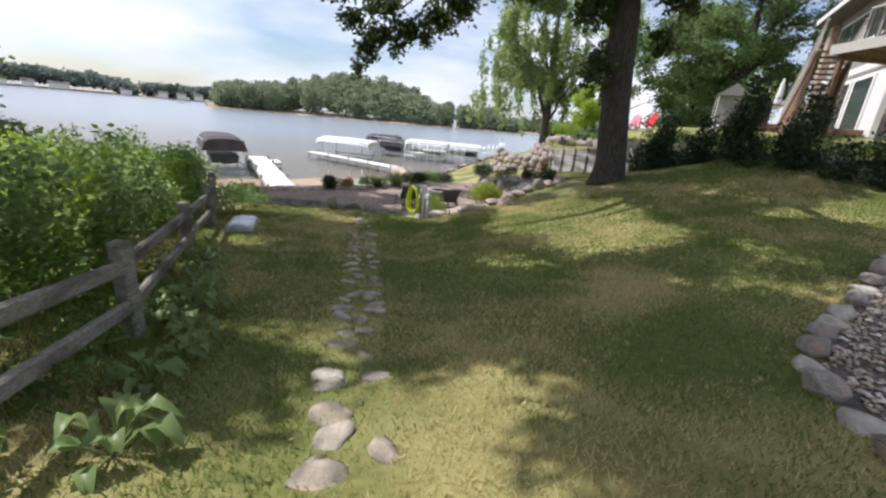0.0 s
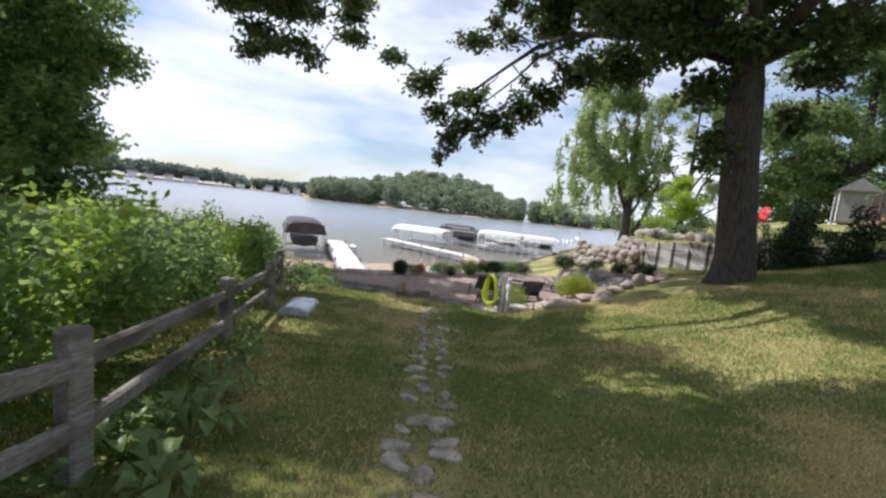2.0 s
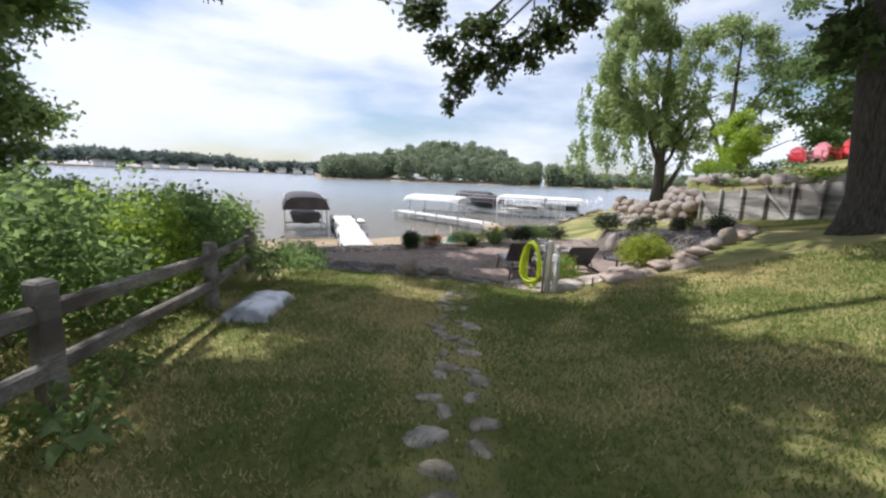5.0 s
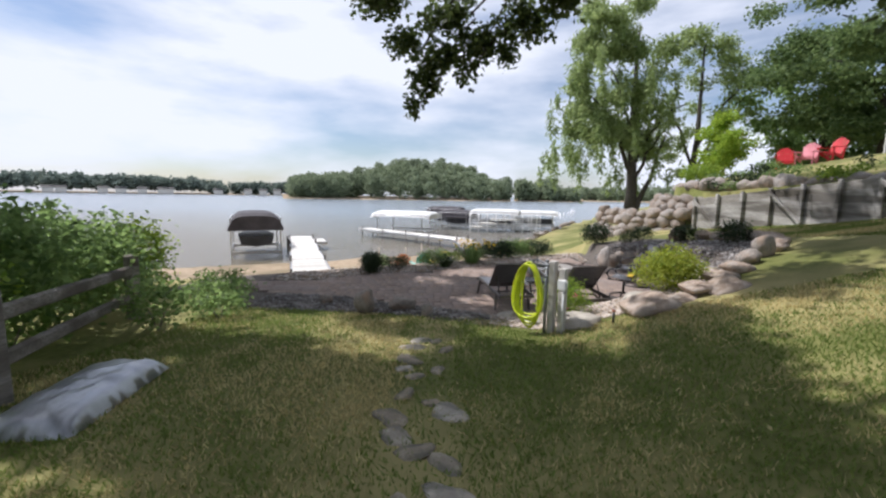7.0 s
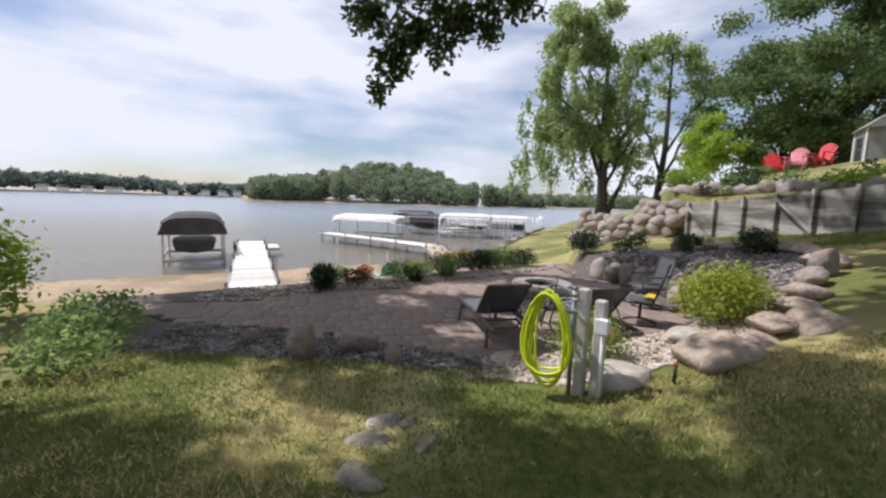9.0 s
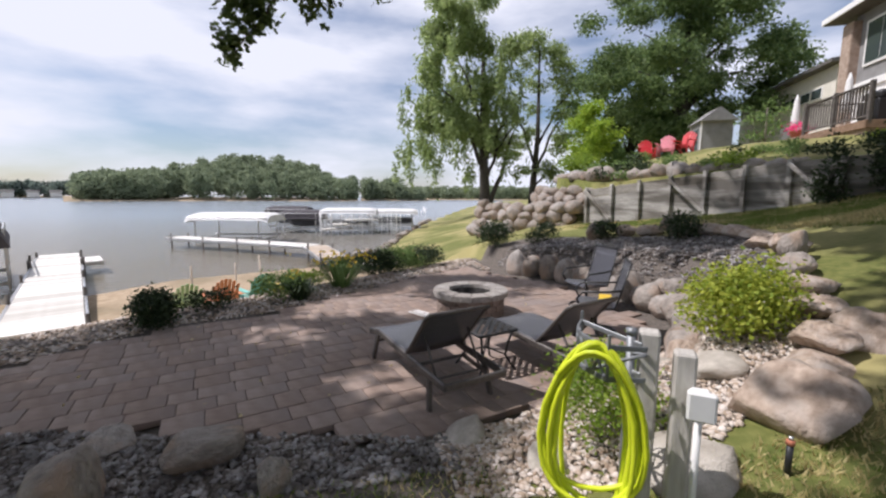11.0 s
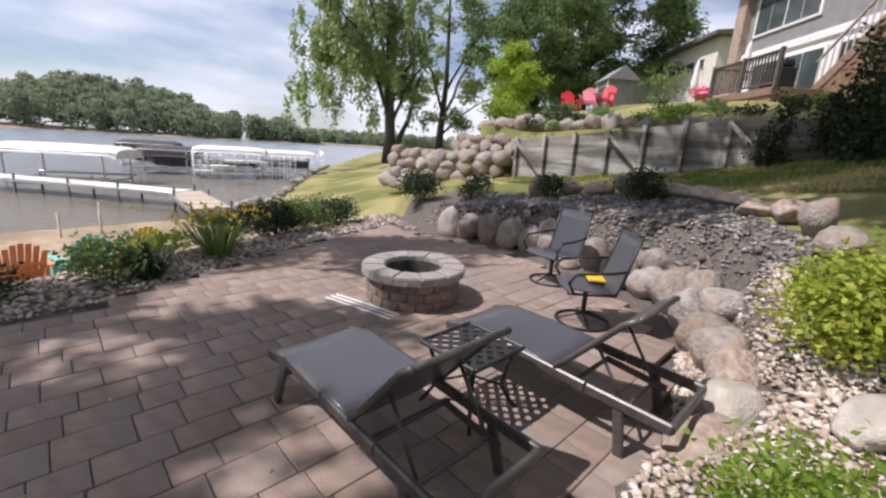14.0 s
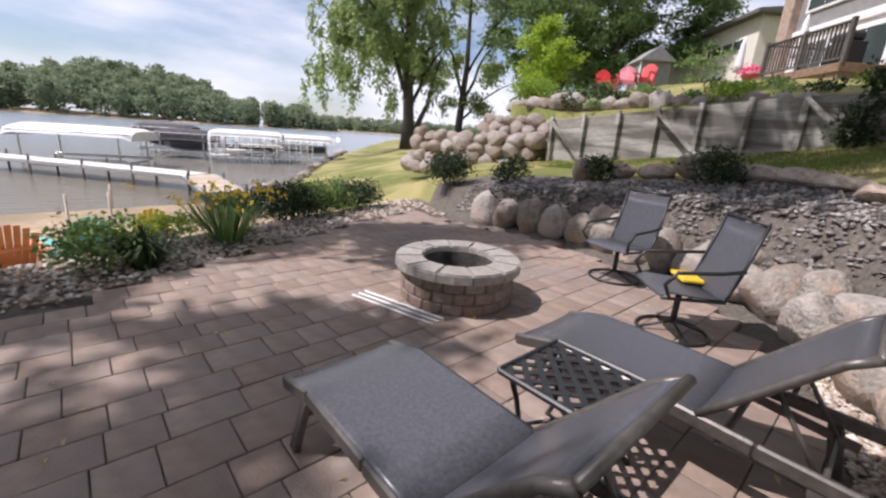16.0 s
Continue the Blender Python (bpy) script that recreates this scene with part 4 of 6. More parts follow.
part("conduit", tube([(0.0, 0.0, -0.07), (0.0, 0.0, -0.7)], 0.016, M_WHITE), ob_)
sp = thing("sprinkler_riser", pose(0.42, 11.95, land_z(0.42, 11.95)), "short black irrigation riser in the lawn edge", "riser")
part("pipe", tube([(0, 0, -0.02), (0, 0, 0.17)], 0.016, M_BLACK), sp)
part("cap", tube([(0, 0, 0.17), (0, 0, 0.195)], 0.02, M_TERRACOTTA), sp)
part("nozzle", tube([(0, 0, 0.195), (0, 0, 0.215)], 0.01, M_ALU), sp)
# silver inflated mat by the fence
bm = bmesh.new()
bmesh.ops.create_grid(bm, x_segments=14, y_segments=24, size=0.5)
for v in bm.verts:
    u, w_ = abs(v.co.x) * 2, abs(v.co.y) * 2
    f_ = (max(0, 1 - u ** 4) * max(0, 1 - w_ ** 6)) ** 0.5
    v.co.z = 0.17 * f_ + 0.025 * f_ * noise.noise(Vector((v.co.x * 7, v.co.y * 9, 2)))
geo = bmesh.ops.duplicate(bm, geom=bm.verts[:] + bm.edges[:] + bm.faces[:])
for v in [g for g in geo["geom"] if isinstance(g, bmesh.types.BMVert)]:
    v.co.z = 0.004
bmesh.ops.remove_doubles(bm, verts=bm.verts, dist=0.004)
bmesh.ops.recalc_face_normals(bm, faces=bm.faces)
me_ = bpy.data.meshes.new("mat")
bm.to_mesh(me_)
bm.free()
me_.materials.append(M_SILVER)
me_.polygons.foreach_set("use_smooth", [True] * len(me_.polygons))
mat_ob = new("inflatable_mat", me_)
mat_ob.matrix_basis = pose(-4.42, 9.2, land_z(-4.42, 9.2) + 0.0, -3, 0, 17) @ Matrix.Diagonal((0.62, 1.35, 1, 1))
tagged(mat_ob, "puffed silver plastic mat lying on the grass by the fence", "mat")

# ---- plants ----


def bush(name, blobs, per_m3, size, material, label, category="bush", flowers=None, stems=True, **kw):
    """blobs: clumps relative to the foot; foot: (x, y)."""
    x, y = kw["foot"]
    e = thing(name, pose(x, y, kw.get("z", land_z(x, y))), label, category, kw.get("group", ""))
    pts = clump_points(blobs, per_m3)
    pts = pts[pts[:, 2] > 0.01]
    part("leaves", leaf_cloud(pts, size * (0.7 + 0.6 * rng_np.random(len(pts))), material, "leaves", kw.get("long", 1.5), kw.get("droop", 0.1)), e)
    if stems:
        b0 = blobs[0]
        for i in range(4):
            a = i * 1.6
            part("stem", tube([(0, 0, -0.03), (b0[3] * 0.3 * math.cos(a), b0[4] * 0.3 * math.sin(a), b0[2] * 0.7)], 0.008, M_BARK2, 5), e)
    if flowers:
        n_, mt, sz = flowers
        sel = pts[rng_np.choice(len(pts), n_)]
        part("flowers", leaf_cloud(np.repeat(sel, 5, 0) + rng_np.normal(size=(5 * n_, 3)) * sz * 0.4, sz, mt, "flowers", 1.0, -0.4), e, "small blossoms")["kind"] = "stuff"
    return e


bush("yellow_green_shrub", [(0, 0, 0.3, 0.5, 0.42, 0.32), (0.25, 0.12, 0.33, 0.36, 0.33, 0.27), (-0.27, 0.05, 0.28, 0.33, 0.33, 0.27), (0.05, -0.1, 0.5, 0.32, 0.3, 0.25), (-0.15, 0.1, 0.48, 0.28, 0.28, 0.22)], 7000, 0.032, M_LIMELEAF,
     "dense rounded yellow-green spirea shrub among pebbles", "shrub", foot=(1.6, 13.25))
bush("flowering_bush", [(0, 0, 0.3, 0.42, 0.34, 0.3), (0.2, 0.1, 0.28, 0.3, 0.3, 0.26), (-0.1, 0.12, 0.44, 0.27, 0.26, 0.26), (0.1, 0.0, 0.52, 0.24, 0.22, 0.2)], 8000, 0.024, M_BRIGHTLEAF,
     "fine-leaved green bush with a few pink roses", "bush", flowers=(3, M_PINK, 0.03), foot=(-0.12, 12.72))
# lakeside bed
bush("round_shrub", [(0, 0, 0.29, 0.3, 0.3, 0.28)], 36000, 0.034, M_DARKLEAF, "clipped round dark evergreen shrub at the patio edge", foot=(-4.39, 16.75))


def grass_clump(x, y, r, h, material, label, flowers=None, n=260):
    z = land_z(x, y)
    e = thing("ornamental_grass", pose(x, y, z), label, "ornamental grass", "plants in the lakeside bed")
    a = rng_np.random(n) * 6.283
    rr = rng_np.random(n)
    hh = h * (0.6 + 0.5 * rng_np.random(n))
    v = []
    for i in range(n):
        c, s = math.cos(a[i]), math.sin(a[i])
        b0 = np.array([c * r * 0.25 * rr[i], s * r * 0.25 * rr[i], 0])
        m0 = b0 + np.array([c * r * 0.55 * rr[i], s * r * 0.55 * rr[i], hh[i] * 0.75])
        t0 = b0 + np.array([c * r * 1.15 * rr[i], s * r * 1.15 * rr[i], hh[i] * (1 - 0.35 * rr[i])])
        sd = np.array([-s, c, 0]) * 0.009
        v += [b0 - sd, b0 + sd, m0 + sd, m0 - sd, t0]
    t = np.arange(n)[:, None, None] * 5 + np.array([[0, 1, 2], [0, 2, 3], [3, 2, 4]])[None]
    part("leaves", tri_soup(np.array(v), t.reshape(-1, 3), material, "leaves"), e)
    if flowers:
        k = flowers[0]
        p = np.stack([rng_np.normal(size=k) * r * 0.45, rng_np.normal(size=k) * r * 0.45, h * (0.75 + 0.3 * rng_np.random(k))], 1)
        part("flowers", leaf_cloud(np.repeat(p, 4, 0) + rng_np.normal(size=(4 * k, 3)) * 0.015, 0.05, flowers[1], "flowers", 1.0, -0.3), e, "blossoms on stalks")["kind"] = "stuff"
    return e


def low_shrub(x, y, r, h, material, label, per=3800, size=0.04, group="plants in the lakeside bed", flowers=None):
    return bush("shrub", [(0, 0, h * 0.5, r, r * 0.9, h * 0.5), (r * 0.4, 0.1, h * 0.6, r * 0.55, r * 0.5, h * 0.42), (-r * 0.4, -0.1, h * 0.55, r * 0.55, r * 0.5, h * 0.42)], per, size, material, label, foot=(x, y), group=group, flowers=flowers)


low_shrub(-3.95, 17.6, 0.42, 0.36, M_DARKLEAF, "low dark green shrub in the lakeside bed")
low_shrub(-2.95, 18.05, 0.44, 0.56, M_MIDLEAF, "dense green shrub in the lakeside bed")
grass_clump(-1.9, 18.95, 0.72, 0.69, M_MIDLEAF, "arching daylily clump with yellow flowers", (55, M_YELLOWFL))
grass_clump(-2.6, 18.0, 0.45, 0.44, M_DARKLEAF, "spiky dark green grass clump in the bed")
low_shrub(-1.2, 20.4, 0.72, 0.66, M_DARKLEAF, "dark green shrub with pale flower heads", flowers=(20, M_STRAW, 0.05))
low_shrub(-0.55, 20.9, 0.72, 0.69, M_MIDLEAF, "dark green flowering shrub in the lakeside bed", flowers=(16, M_STRAW, 0.05))
low_shrub(0.2, 21.3, 0.65, 0.61, M_DARKLEAF, "dark green shrub in the lakeside bed")
low_shrub(-2.55, 19.4, 0.39, 0.39, M_BRIGHTLEAF, "small bright green shrub in the lakeside bed")
for x, y, r, h in ((2.25, 21.2, 0.55, 0.75), (3.55, 20.7, 0.42, 0.5), (4.15, 18.9, 0.42, 0.5), (4.45, 17.0, 0.46, 0.55), (3.0, 20.3, 0.3, 0.4)):
    low_shrub(x, y, r, h, M_DARKLEAF, "dark green rounded shrub in the upper gravel bed", 4200, 0.04, "shrubs in upper bed")


def hosta_leaf(length, width, rise, curl):
    verts, faces = [], []
    for t, wf, z in ((0.0, 0.06, 0.0), (0.35, 0.12, rise * 0.7), (0.5, 0.7, rise), (0.68, 1.0, rise + 0.02), (0.86, 0.62, rise - curl * 0.4), (1.0, 0.02, rise - curl)):
        for q in (-1, -0.5, 0, 0.5, 1):
            verts.append((length * t, q * width * wf, z + 0.03 * abs(q) * wf + 0.006 * math.sin(q * 9 + t * 14)))
    for k in range(5):
        for q in range(4):
            f = k * 5 + q
            faces.append((f, f + 1, f + 6, f + 5))
    return mesh_from(verts, faces, M_HOSTA, True)


HLEAVES = [hosta_leaf(0.3, 0.055, 0.16, 0.08), hosta_leaf(0.24, 0.07, 0.2, 0.05), hosta_leaf(0.36, 0.06, 0.11, 0.09), hosta_leaf(0.2, 0.05, 0.24, 0.03)]


def hosta(x, y, r, label):
    e = thing("hosta", pose(x, y, land_z(x, y)), label, "hosta", "hostas by the fence")
    for i in range(17):
        s = r / 0.34 * brng.uniform(0.75, 1.2)
        part("leaf", HLEAVES[i % 4], e, m=pose(0, 0, 0, brng.uniform(-25, 25), brng.uniform(-12, 12), i * 137.5) @ Matrix.Scale(s, 4))
    return e


for x, y, r in ((-1.6, 1.75, 0.36), (-2.2, 3.5, 0.3), (-2.55, 4.15, 0.42), (-2.95, 4.95, 0.36), (-2.75, 3.75, 0.34), (-2.0, 2.6, 0.26), (-3.3, 6.0, 0.28), (-1.95, 3.0, 0.24)):
    hosta(x, y, r, "broad-leaved hosta clump with pale-edged leaves by the fence")
for i in range(9):
    y = 0.8 + 0.75 * i + brng.uniform(-0.2, 0.2)
    x = interp(y, (0.55, 3.4, 6.3, 9), (-1.85, -2.9, -3.93, -5.0)) + brng.uniform(-0.1, 0.35)
    low_shrub(x, y, 0.34, 0.32, M_MIDLEAF, "low leafy ground cover under the fence", 2200, 0.045, "ground cover under fence")

# thicket beyond the fence
hedge_rng = random.Random(9)
for i in range(17):
    y = -0.5 + 0.95 * i
    fx = interp(y, (-2.3, 0.55, 3.4, 6.3, 9.0, 11.6, 16), (-0.9, -1.85, -2.9, -3.93, -5.0, -6.35, -9.2))
    for row, off in enumerate((0.9, 2.4)):
        x = fx - off - hedge_rng.uniform(0, 0.5)
        h = (1.5 if y < 5 else 1.25) * hedge_rng.uniform(0.75, 1.2) + 0.15 * row
        if y > 14.2:
            h *= 0.6
        elif y > 9.5:
            x += 0.3
        blobs = [(hedge_rng.uniform(-0.3, 0.3), hedge_rng.uniform(-0.3, 0.3), h * f, 0.62, 0.6, h * 0.32) for f in (0.3, 0.62, 0.8)]
        blobs += [(hedge_rng.uniform(-0.7, 0.7), hedge_rng.uniform(-0.7, 0.7), h * hedge_rng.uniform(0.8, 1.15), 0.2, 0.2, 0.22) for _ in range(5)]
        bush("thicket_shrub", blobs, 750 if row else 950, 0.065, M_BRIGHTLEAF if (i * 3 + row) % 5 == 0 else M_MIDLEAF, "tall tangled green shrub behind the rail fence", foot=(x, y), group="thicket behind fence")

for x, y, r, h in ((-5.3, 12.0, 0.5, 0.42), (-5.9, 12.8, 0.6, 0.5), (-6.5, 13.7, 0.6, 0.5), (-5.6, 11.2, 0.45, 0.8)):
    low_shrub(x, y, r, h, M_MIDLEAF, "wild green weeds at the end of the fence", 1500, 0.05, "weeds by the fence end")

# ---- trees ----


def limb(pts, r0, r1, material, n=10):
    k = len(pts)
    return tube(pts, [r0 + (r1 - r0) * i / (k - 1) for i in range(k)], material, n)


def bent(p, q, sag, k=6, wig=0.15, seed=0):
    r = random.Random(seed)
    p, q = Vector(p), Vector(q)
    out = []
    for i in range(k + 1):
        t = i / k
        v = p.lerp(q, t) + Vector((0, 0, sag * math.sin(math.pi * t)))
        if 0 < i < k:
            v += Vector((r.uniform(-wig, wig), r.uniform(-wig, wig), r.uniform(-wig, wig) * 0.6))
        out.append(v)
    return out


def tree(name, x, y, z, label, trunk, limbs, blobs, per_m3, size, leafmat, barkmat, long=1.5, droop=0.3, lobed=False, hollow=0.3):
    e = thing(name, pose(x, y, z), label, "tree")
    part("trunk", tube([p for p, _ in trunk], [r for _, r in trunk], barkmat, 18), e)
    for i, (p, q, sag, r0, r1) in enumerate(limbs):
        part("limb", limb(bent(p, q, sag, 7, 0.18, i + 3), r0, r1, barkmat, 9), e)
    pts = clump_points(blobs, per_m3, hollow)
    part("crown", leaf_cloud(pts, size * (0.7 + 0.6 * rng_np.random(len(pts))), leafmat, "crown", long, droop, lobed), e)
    return e


# the old oak: limbs reach over lawn and patio
OX, OY, OZ = 5.4, 13.25, 0.3
orng = random.Random(21)
oak_blobs, oak_limbs = [], []
HANG = [(-4.15, 20.55, 3.75, 0.35, 0.35, 0.55), (-3.75, 20.4, 4.5, 0.6, 0.5, 0.6), (-3.2, 20.1, 5.1, 0.8, 0.6, 0.55), (-2.3, 19.8, 4.6, 0.4, 0.4, 0.55), (-1.9, 19.6, 5.3, 0.7, 0.6, 0.55), (-1.0, 19.7, 5.0, 0.4, 0.4, 0.5),
        (-0.5, 19.3, 5.7, 0.8, 0.6, 0.6), (0.3, 18.6, 6.2, 0.9, 0.7, 0.6), (-4.4, 20.2, 5.6, 0.7, 0.6, 0.5), (-2.9, 19.7, 6.1, 0.9, 0.7, 0.5), (1.4, 17.6, 6.8, 1.0, 0.9, 0.6), (2.6, 16.4, 6.5, 1.0, 0.9, 0.6), (-4.9, 19.3, 6.6, 0.9, 0.9, 0.6),
        (-7.4, 14.5, 5.7, 0.5, 0.5, 0.4), (-8.2, 14.8, 6.3, 0.8, 0.7, 0.35), (-9.6, 15.5, 6.5, 0.8, 0.7, 0.35), (-11.3, 16.7, 6.7, 0.7, 0.7, 0.45), (-10.5, 16.0, 7.2, 0.9, 0.9, 0.4)]
for b in HANG:
    oak_blobs.append((b[0] - OX, b[1] - OY, b[2] - OZ, *b[3:]))
for b in HANG[:13]:
    for t_ in (0.35, 0.7):
        p_ = Vector((min(-6.5, b[0] - OX + 1.2), b[1] - OY - 0.5, b[2] - OZ + 0.9)).lerp(Vector((b[0] - OX, b[1] - OY, b[2] - OZ)), t_)
        oak_blobs.append((p_.x, p_.y, p_.z - 0.15, 0.28, 0.28, 0.36))
for b in ((-1.1, -0.5, 3.1, 0.5, 0.5, 0.6), (-0.7, 0.4, 3.7, 0.5, 0.5, 0.5), (0.9, 0.3, 4.2, 0.55, 0.5, 0.5), (-1.2, 0.2, 4.9, 0.8, 0.7, 0.55), (0.9, -0.6, 5.2, 0.7, 0.7, 0.5), (-2.4, -0.4, 5.6, 0.9, 0.8, 0.5), (-1.0, -0.9, 5.7, 0.8, 0.7, 0.5), (0.4, -0.9, 6.0, 0.9, 0.7, 0.5), (-2.2, -0.6, 6.5, 1.0, 0.9, 0.5), (1.8, -0.4, 6.2, 0.9, 0.8, 0.5), (-3.6, -0.2, 6.4, 1.0, 0.9, 0.5), (-0.4, -1.0, 6.9, 1.1, 0.8, 0.5)):
    oak_blobs.append(b)
GAPS = [(3.5, 9.7, 2.0, 1.4), (0.4, 1.95, 0.85, 0.75), (-1.35, 1.1, 0.5, 0.4), (0.7, 16.6, 1.3, 0.7), (-1.4, 17.2, 0.6, 0.0), (-2.6, 15.7, 0.25, -0.22), (-2.0, 14.25, 0.15, -0.2), (-1.1, 14.8, 0.3, 0.15), (0.1, 14.8, 0.1, 0.1), (7.3, 20.8, 1.3, 1.5), (1.1, 13.6, 1.6, 1.0), (-0.2, 12.2, 0.9, 0.7), (-0.9, 3.9, 0.2, 0.1), (-2.9, 11.2, 0.9, 0.05)]   # openings left in the unseen crown, by where their light should fall
# oak foliage overhead, out of view; clumps placed to shape sun and shade below
crown = []
SHADY = [(-6.0, -0.7, 13.0, 17.0, 46), (-2.8, 1.0, 4.0, 12.6, 40), (1.7, 8.5, -0.5, 7.4, 66), (-1.7, -0.9, 1.2, 4.0, 7), (-0.6, 1.7, 3.7, 6.5, 14), (5.0, 9.0, 8.0, 13.0, 22), (-3.2, -1.0, 12.9, 14.0, 5), (-5.5, -2.6, 8.5, 11.0, 14), (-2.6, 1.6, 8.4, 11.8, 44), (1.2, 5.0, 2.9, 6.4, 30), (-3.5, -1.0, 4.6, 8.6, 26), (4.8, 9.0, 13.0, 19.0, 30), (9.5, 14.0, 12.0, 20.0, 26)]   # x and y between which shade falls, and unseen clumps added to cast it
for x0_, x1_, y0_, y1_, n_ in SHADY:
    while n_:
        sx_, sy_, z = orng.uniform(x0_, x1_), orng.uniform(y0_, y1_), 8.6 + orng.uniform(0, 2.4)
        if any(((sx_ - a) / (rx + 0.6)) ** 2 + ((sy_ - b) / (ry + 0.6)) ** 2 < 1 for a, b, rx, ry in GAPS):
            continue
        t_ = (z + 1.0) / sun_dir.z
        crown.append((sx_ + sun_dir.x * t_ - OX, sy_ + sun_dir.y * t_ - OY, z - OZ, orng.uniform(0.5, 0.85), orng.uniform(0.5, 0.85), orng.uniform(0.3, 0.5)))
        n_ -= 1
# more unseen clumps, thinned or packed to suit the light wanted on the ground
k_ = 0
while k_ < 225:
    x, y = orng.uniform(-15, 12), orng.uniform(-4, 24)
    if math.hypot(x + 1.5, y - 10) > 14:
        continue
    d_ = math.hypot(x - OX, y - OY)
    z = 8.4 + orng.uniform(0, 2.6)
    t_ = (z + 0.9) / sun_dir.z
    sx_, sy_ = x - sun_dir.x * t_, y - sun_dir.y * t_
    if sx_ < -2.3 and sy_ < 8.5 or sx_ < -4.2 and sy_ < 12.5:
        continue
    thin = noise.noise(Vector((sx_ * 0.55, sy_ * 0.55, 7)))
    if 13.0 < sy_ < 21 and -8 < sx_ < 3.5:
        thin += 0.4 if sx_ < -0.7 and sy_ < 17.2 else -0.2
    if thin < -0.25 or (thin < 0.0 and not (-5 < sx_ < 2 and 2.5 < sy_ < 12.5)):
        continue
    if any(((sx_ - a) / (rx + 0.7)) ** 2 + ((sy_ - b) / (ry + 0.7)) ** 2 < 1 for a, b, rx, ry in GAPS):
        continue
    crown.append((x - OX, y - OY, z - OZ, orng.uniform(0.7, 1.3), orng.uniform(0.7, 1.3), orng.uniform(0.3, 0.5)))
    k_ += 1
for q, sag, r0 in (((-9.3, 7.2, 5.0), 2.2, 0.15), ((-7.5, 5.8, 5.6), 1.6, 0.1), ((-8.5, -2.5, 8.6), 1.0, 0.17), ((-5.5, -9.5, 8.8), 0.8, 0.16), ((2.5, -10.5, 8.8), 0.8, 0.17), ((5.5, -4.5, 8.4), 0.5, 0.2), ((6.0, 3.5, 8.4), 0.5, 0.2), ((-3.6, 4.4, 6.2), 0.9, 0.14), ((-12.5, -3, 8.2), 1.4, 0.2)):
    oak_limbs.append(((-0.48, 0.0, 5.4 if r0 > 0.13 else 5.6), q, sag, r0, 0.03))
oak_limbs.append(((-0.3, 0, 2.9), (-1.2, -0.5, 3.4), 0.1, 0.07, 0.02))
oak = tree("oak_tree", OX, OY, OZ, "old oak with dark furrowed trunk and drooping lobed foliage", [((0.02, 0, -0.3), 0.72), ((0, 0, 0.1), 0.54), ((0, 0, 0.6), 0.46), ((-0.12, 0, 1.6), 0.43), ((-0.27, 0.02, 3.0), 0.41), ((-0.42, 0.0, 4.6), 0.4), ((-0.5, 0.05, 5.8), 0.33), ((-0.5, 0.1, 7.5), 0.24), ((-0.5, 0.2, 10), 0.1)],
     oak_limbs, oak_blobs, 340, 0.14, M_OAKLEAF, M_BARK, 1.3, 0.5, True)
cp = clump_points(crown, 380, 0.1)
part("upper_crown", leaf_cloud(cp, 0.16 * (0.7 + 0.6 * rng_np.random(len(cp))), M_OAKLEAF, "crown", 1.3, 0.2), oak)
for i_, b in enumerate(HANG):
    part("twig", limb(bent((min(-6.5, b[0] - OX + 1.2), b[1] - OY - 0.5, b[2] - OZ + 0.9), (b[0] - OX, b[1] - OY, b[2] - OZ - b[5] * 0.8), 0.1, 6, 0.12, 60 + i_), 0.03, 0.006, M_BARK, 6), oak)
# shoreline tree beyond the thicket
lrng = random.Random(8)
lt_blobs = [(lrng.uniform(-3.2, 1.3), lrng.uniform(-3.5, 3.0), lrng.uniform(0.6, 9.5), lrng.uniform(0.8, 1.3), lrng.uniform(0.8, 1.3), lrng.uniform(0.6, 1.0)) for _ in range(70)]
lt_blobs += [(lrng.uniform(0.6, 2.1), lrng.uniform(-1.5, 1.0), lrng.uniform(1.5, 8.0), 0.6, 0.6, lrng.uniform(0.4, 0.9)) for _ in range(22)]
tree("lakeside_tree", -15.3, 11.5, -1.6, "leafy dark tree overhanging the lake shore", [((0, 0, -0.2), 0.34), ((0.1, 0, 2), 0.26), ((0.3, 0.2, 4.5), 0.2), ((0.2, 0.3, 8), 0.08)],
     [((0.2, 0.1, 2.5), (2.2, 0.6, 3.9), 0.3, 0.09, 0.02), ((0.2, 0.1, 3.5), (1.9, 0.4, 5.2), 0.3, 0.09, 0.02), ((0.3, 0.2, 4), (-2, 2, 6.5), 0.3, 0.1, 0.02), ((0.3, 0.2, 4), (-1.5, -2.5, 6), 0.3, 0.1, 0.02)],
     lt_blobs, 230, 0.13, M_MIDLEAF, M_BARK, 1.3, 0.4, True)

# weeping willow and its neighbour
wr = random.Random(31)
wb = []
for i in range(30):
    a, h = wr.uniform(0, 6.28), wr.uniform(6.5, 20.5)
    r = 5.4 * math.sin(math.pi * (0.18 + 0.72 * (h - 5) / 16.5)) * wr.uniform(0.35, 1)
    wb.append((r * math.cos(a) - 2.4, r * math.sin(a), h, 1.5, 1.5, 1.2))
for i in range(120):
    a, r = wr.uniform(0, 6.28), wr.uniform(2.0, 6.6)
    top = wr.uniform(5.5, 17) - 0.9 * max(0, r - 4)
    ln = wr.uniform(1.2, 2.8)
    wb.append((r * math.cos(a) - 2.4, r * math.sin(a), top - ln * 0.5, 0.42, 0.42, ln))
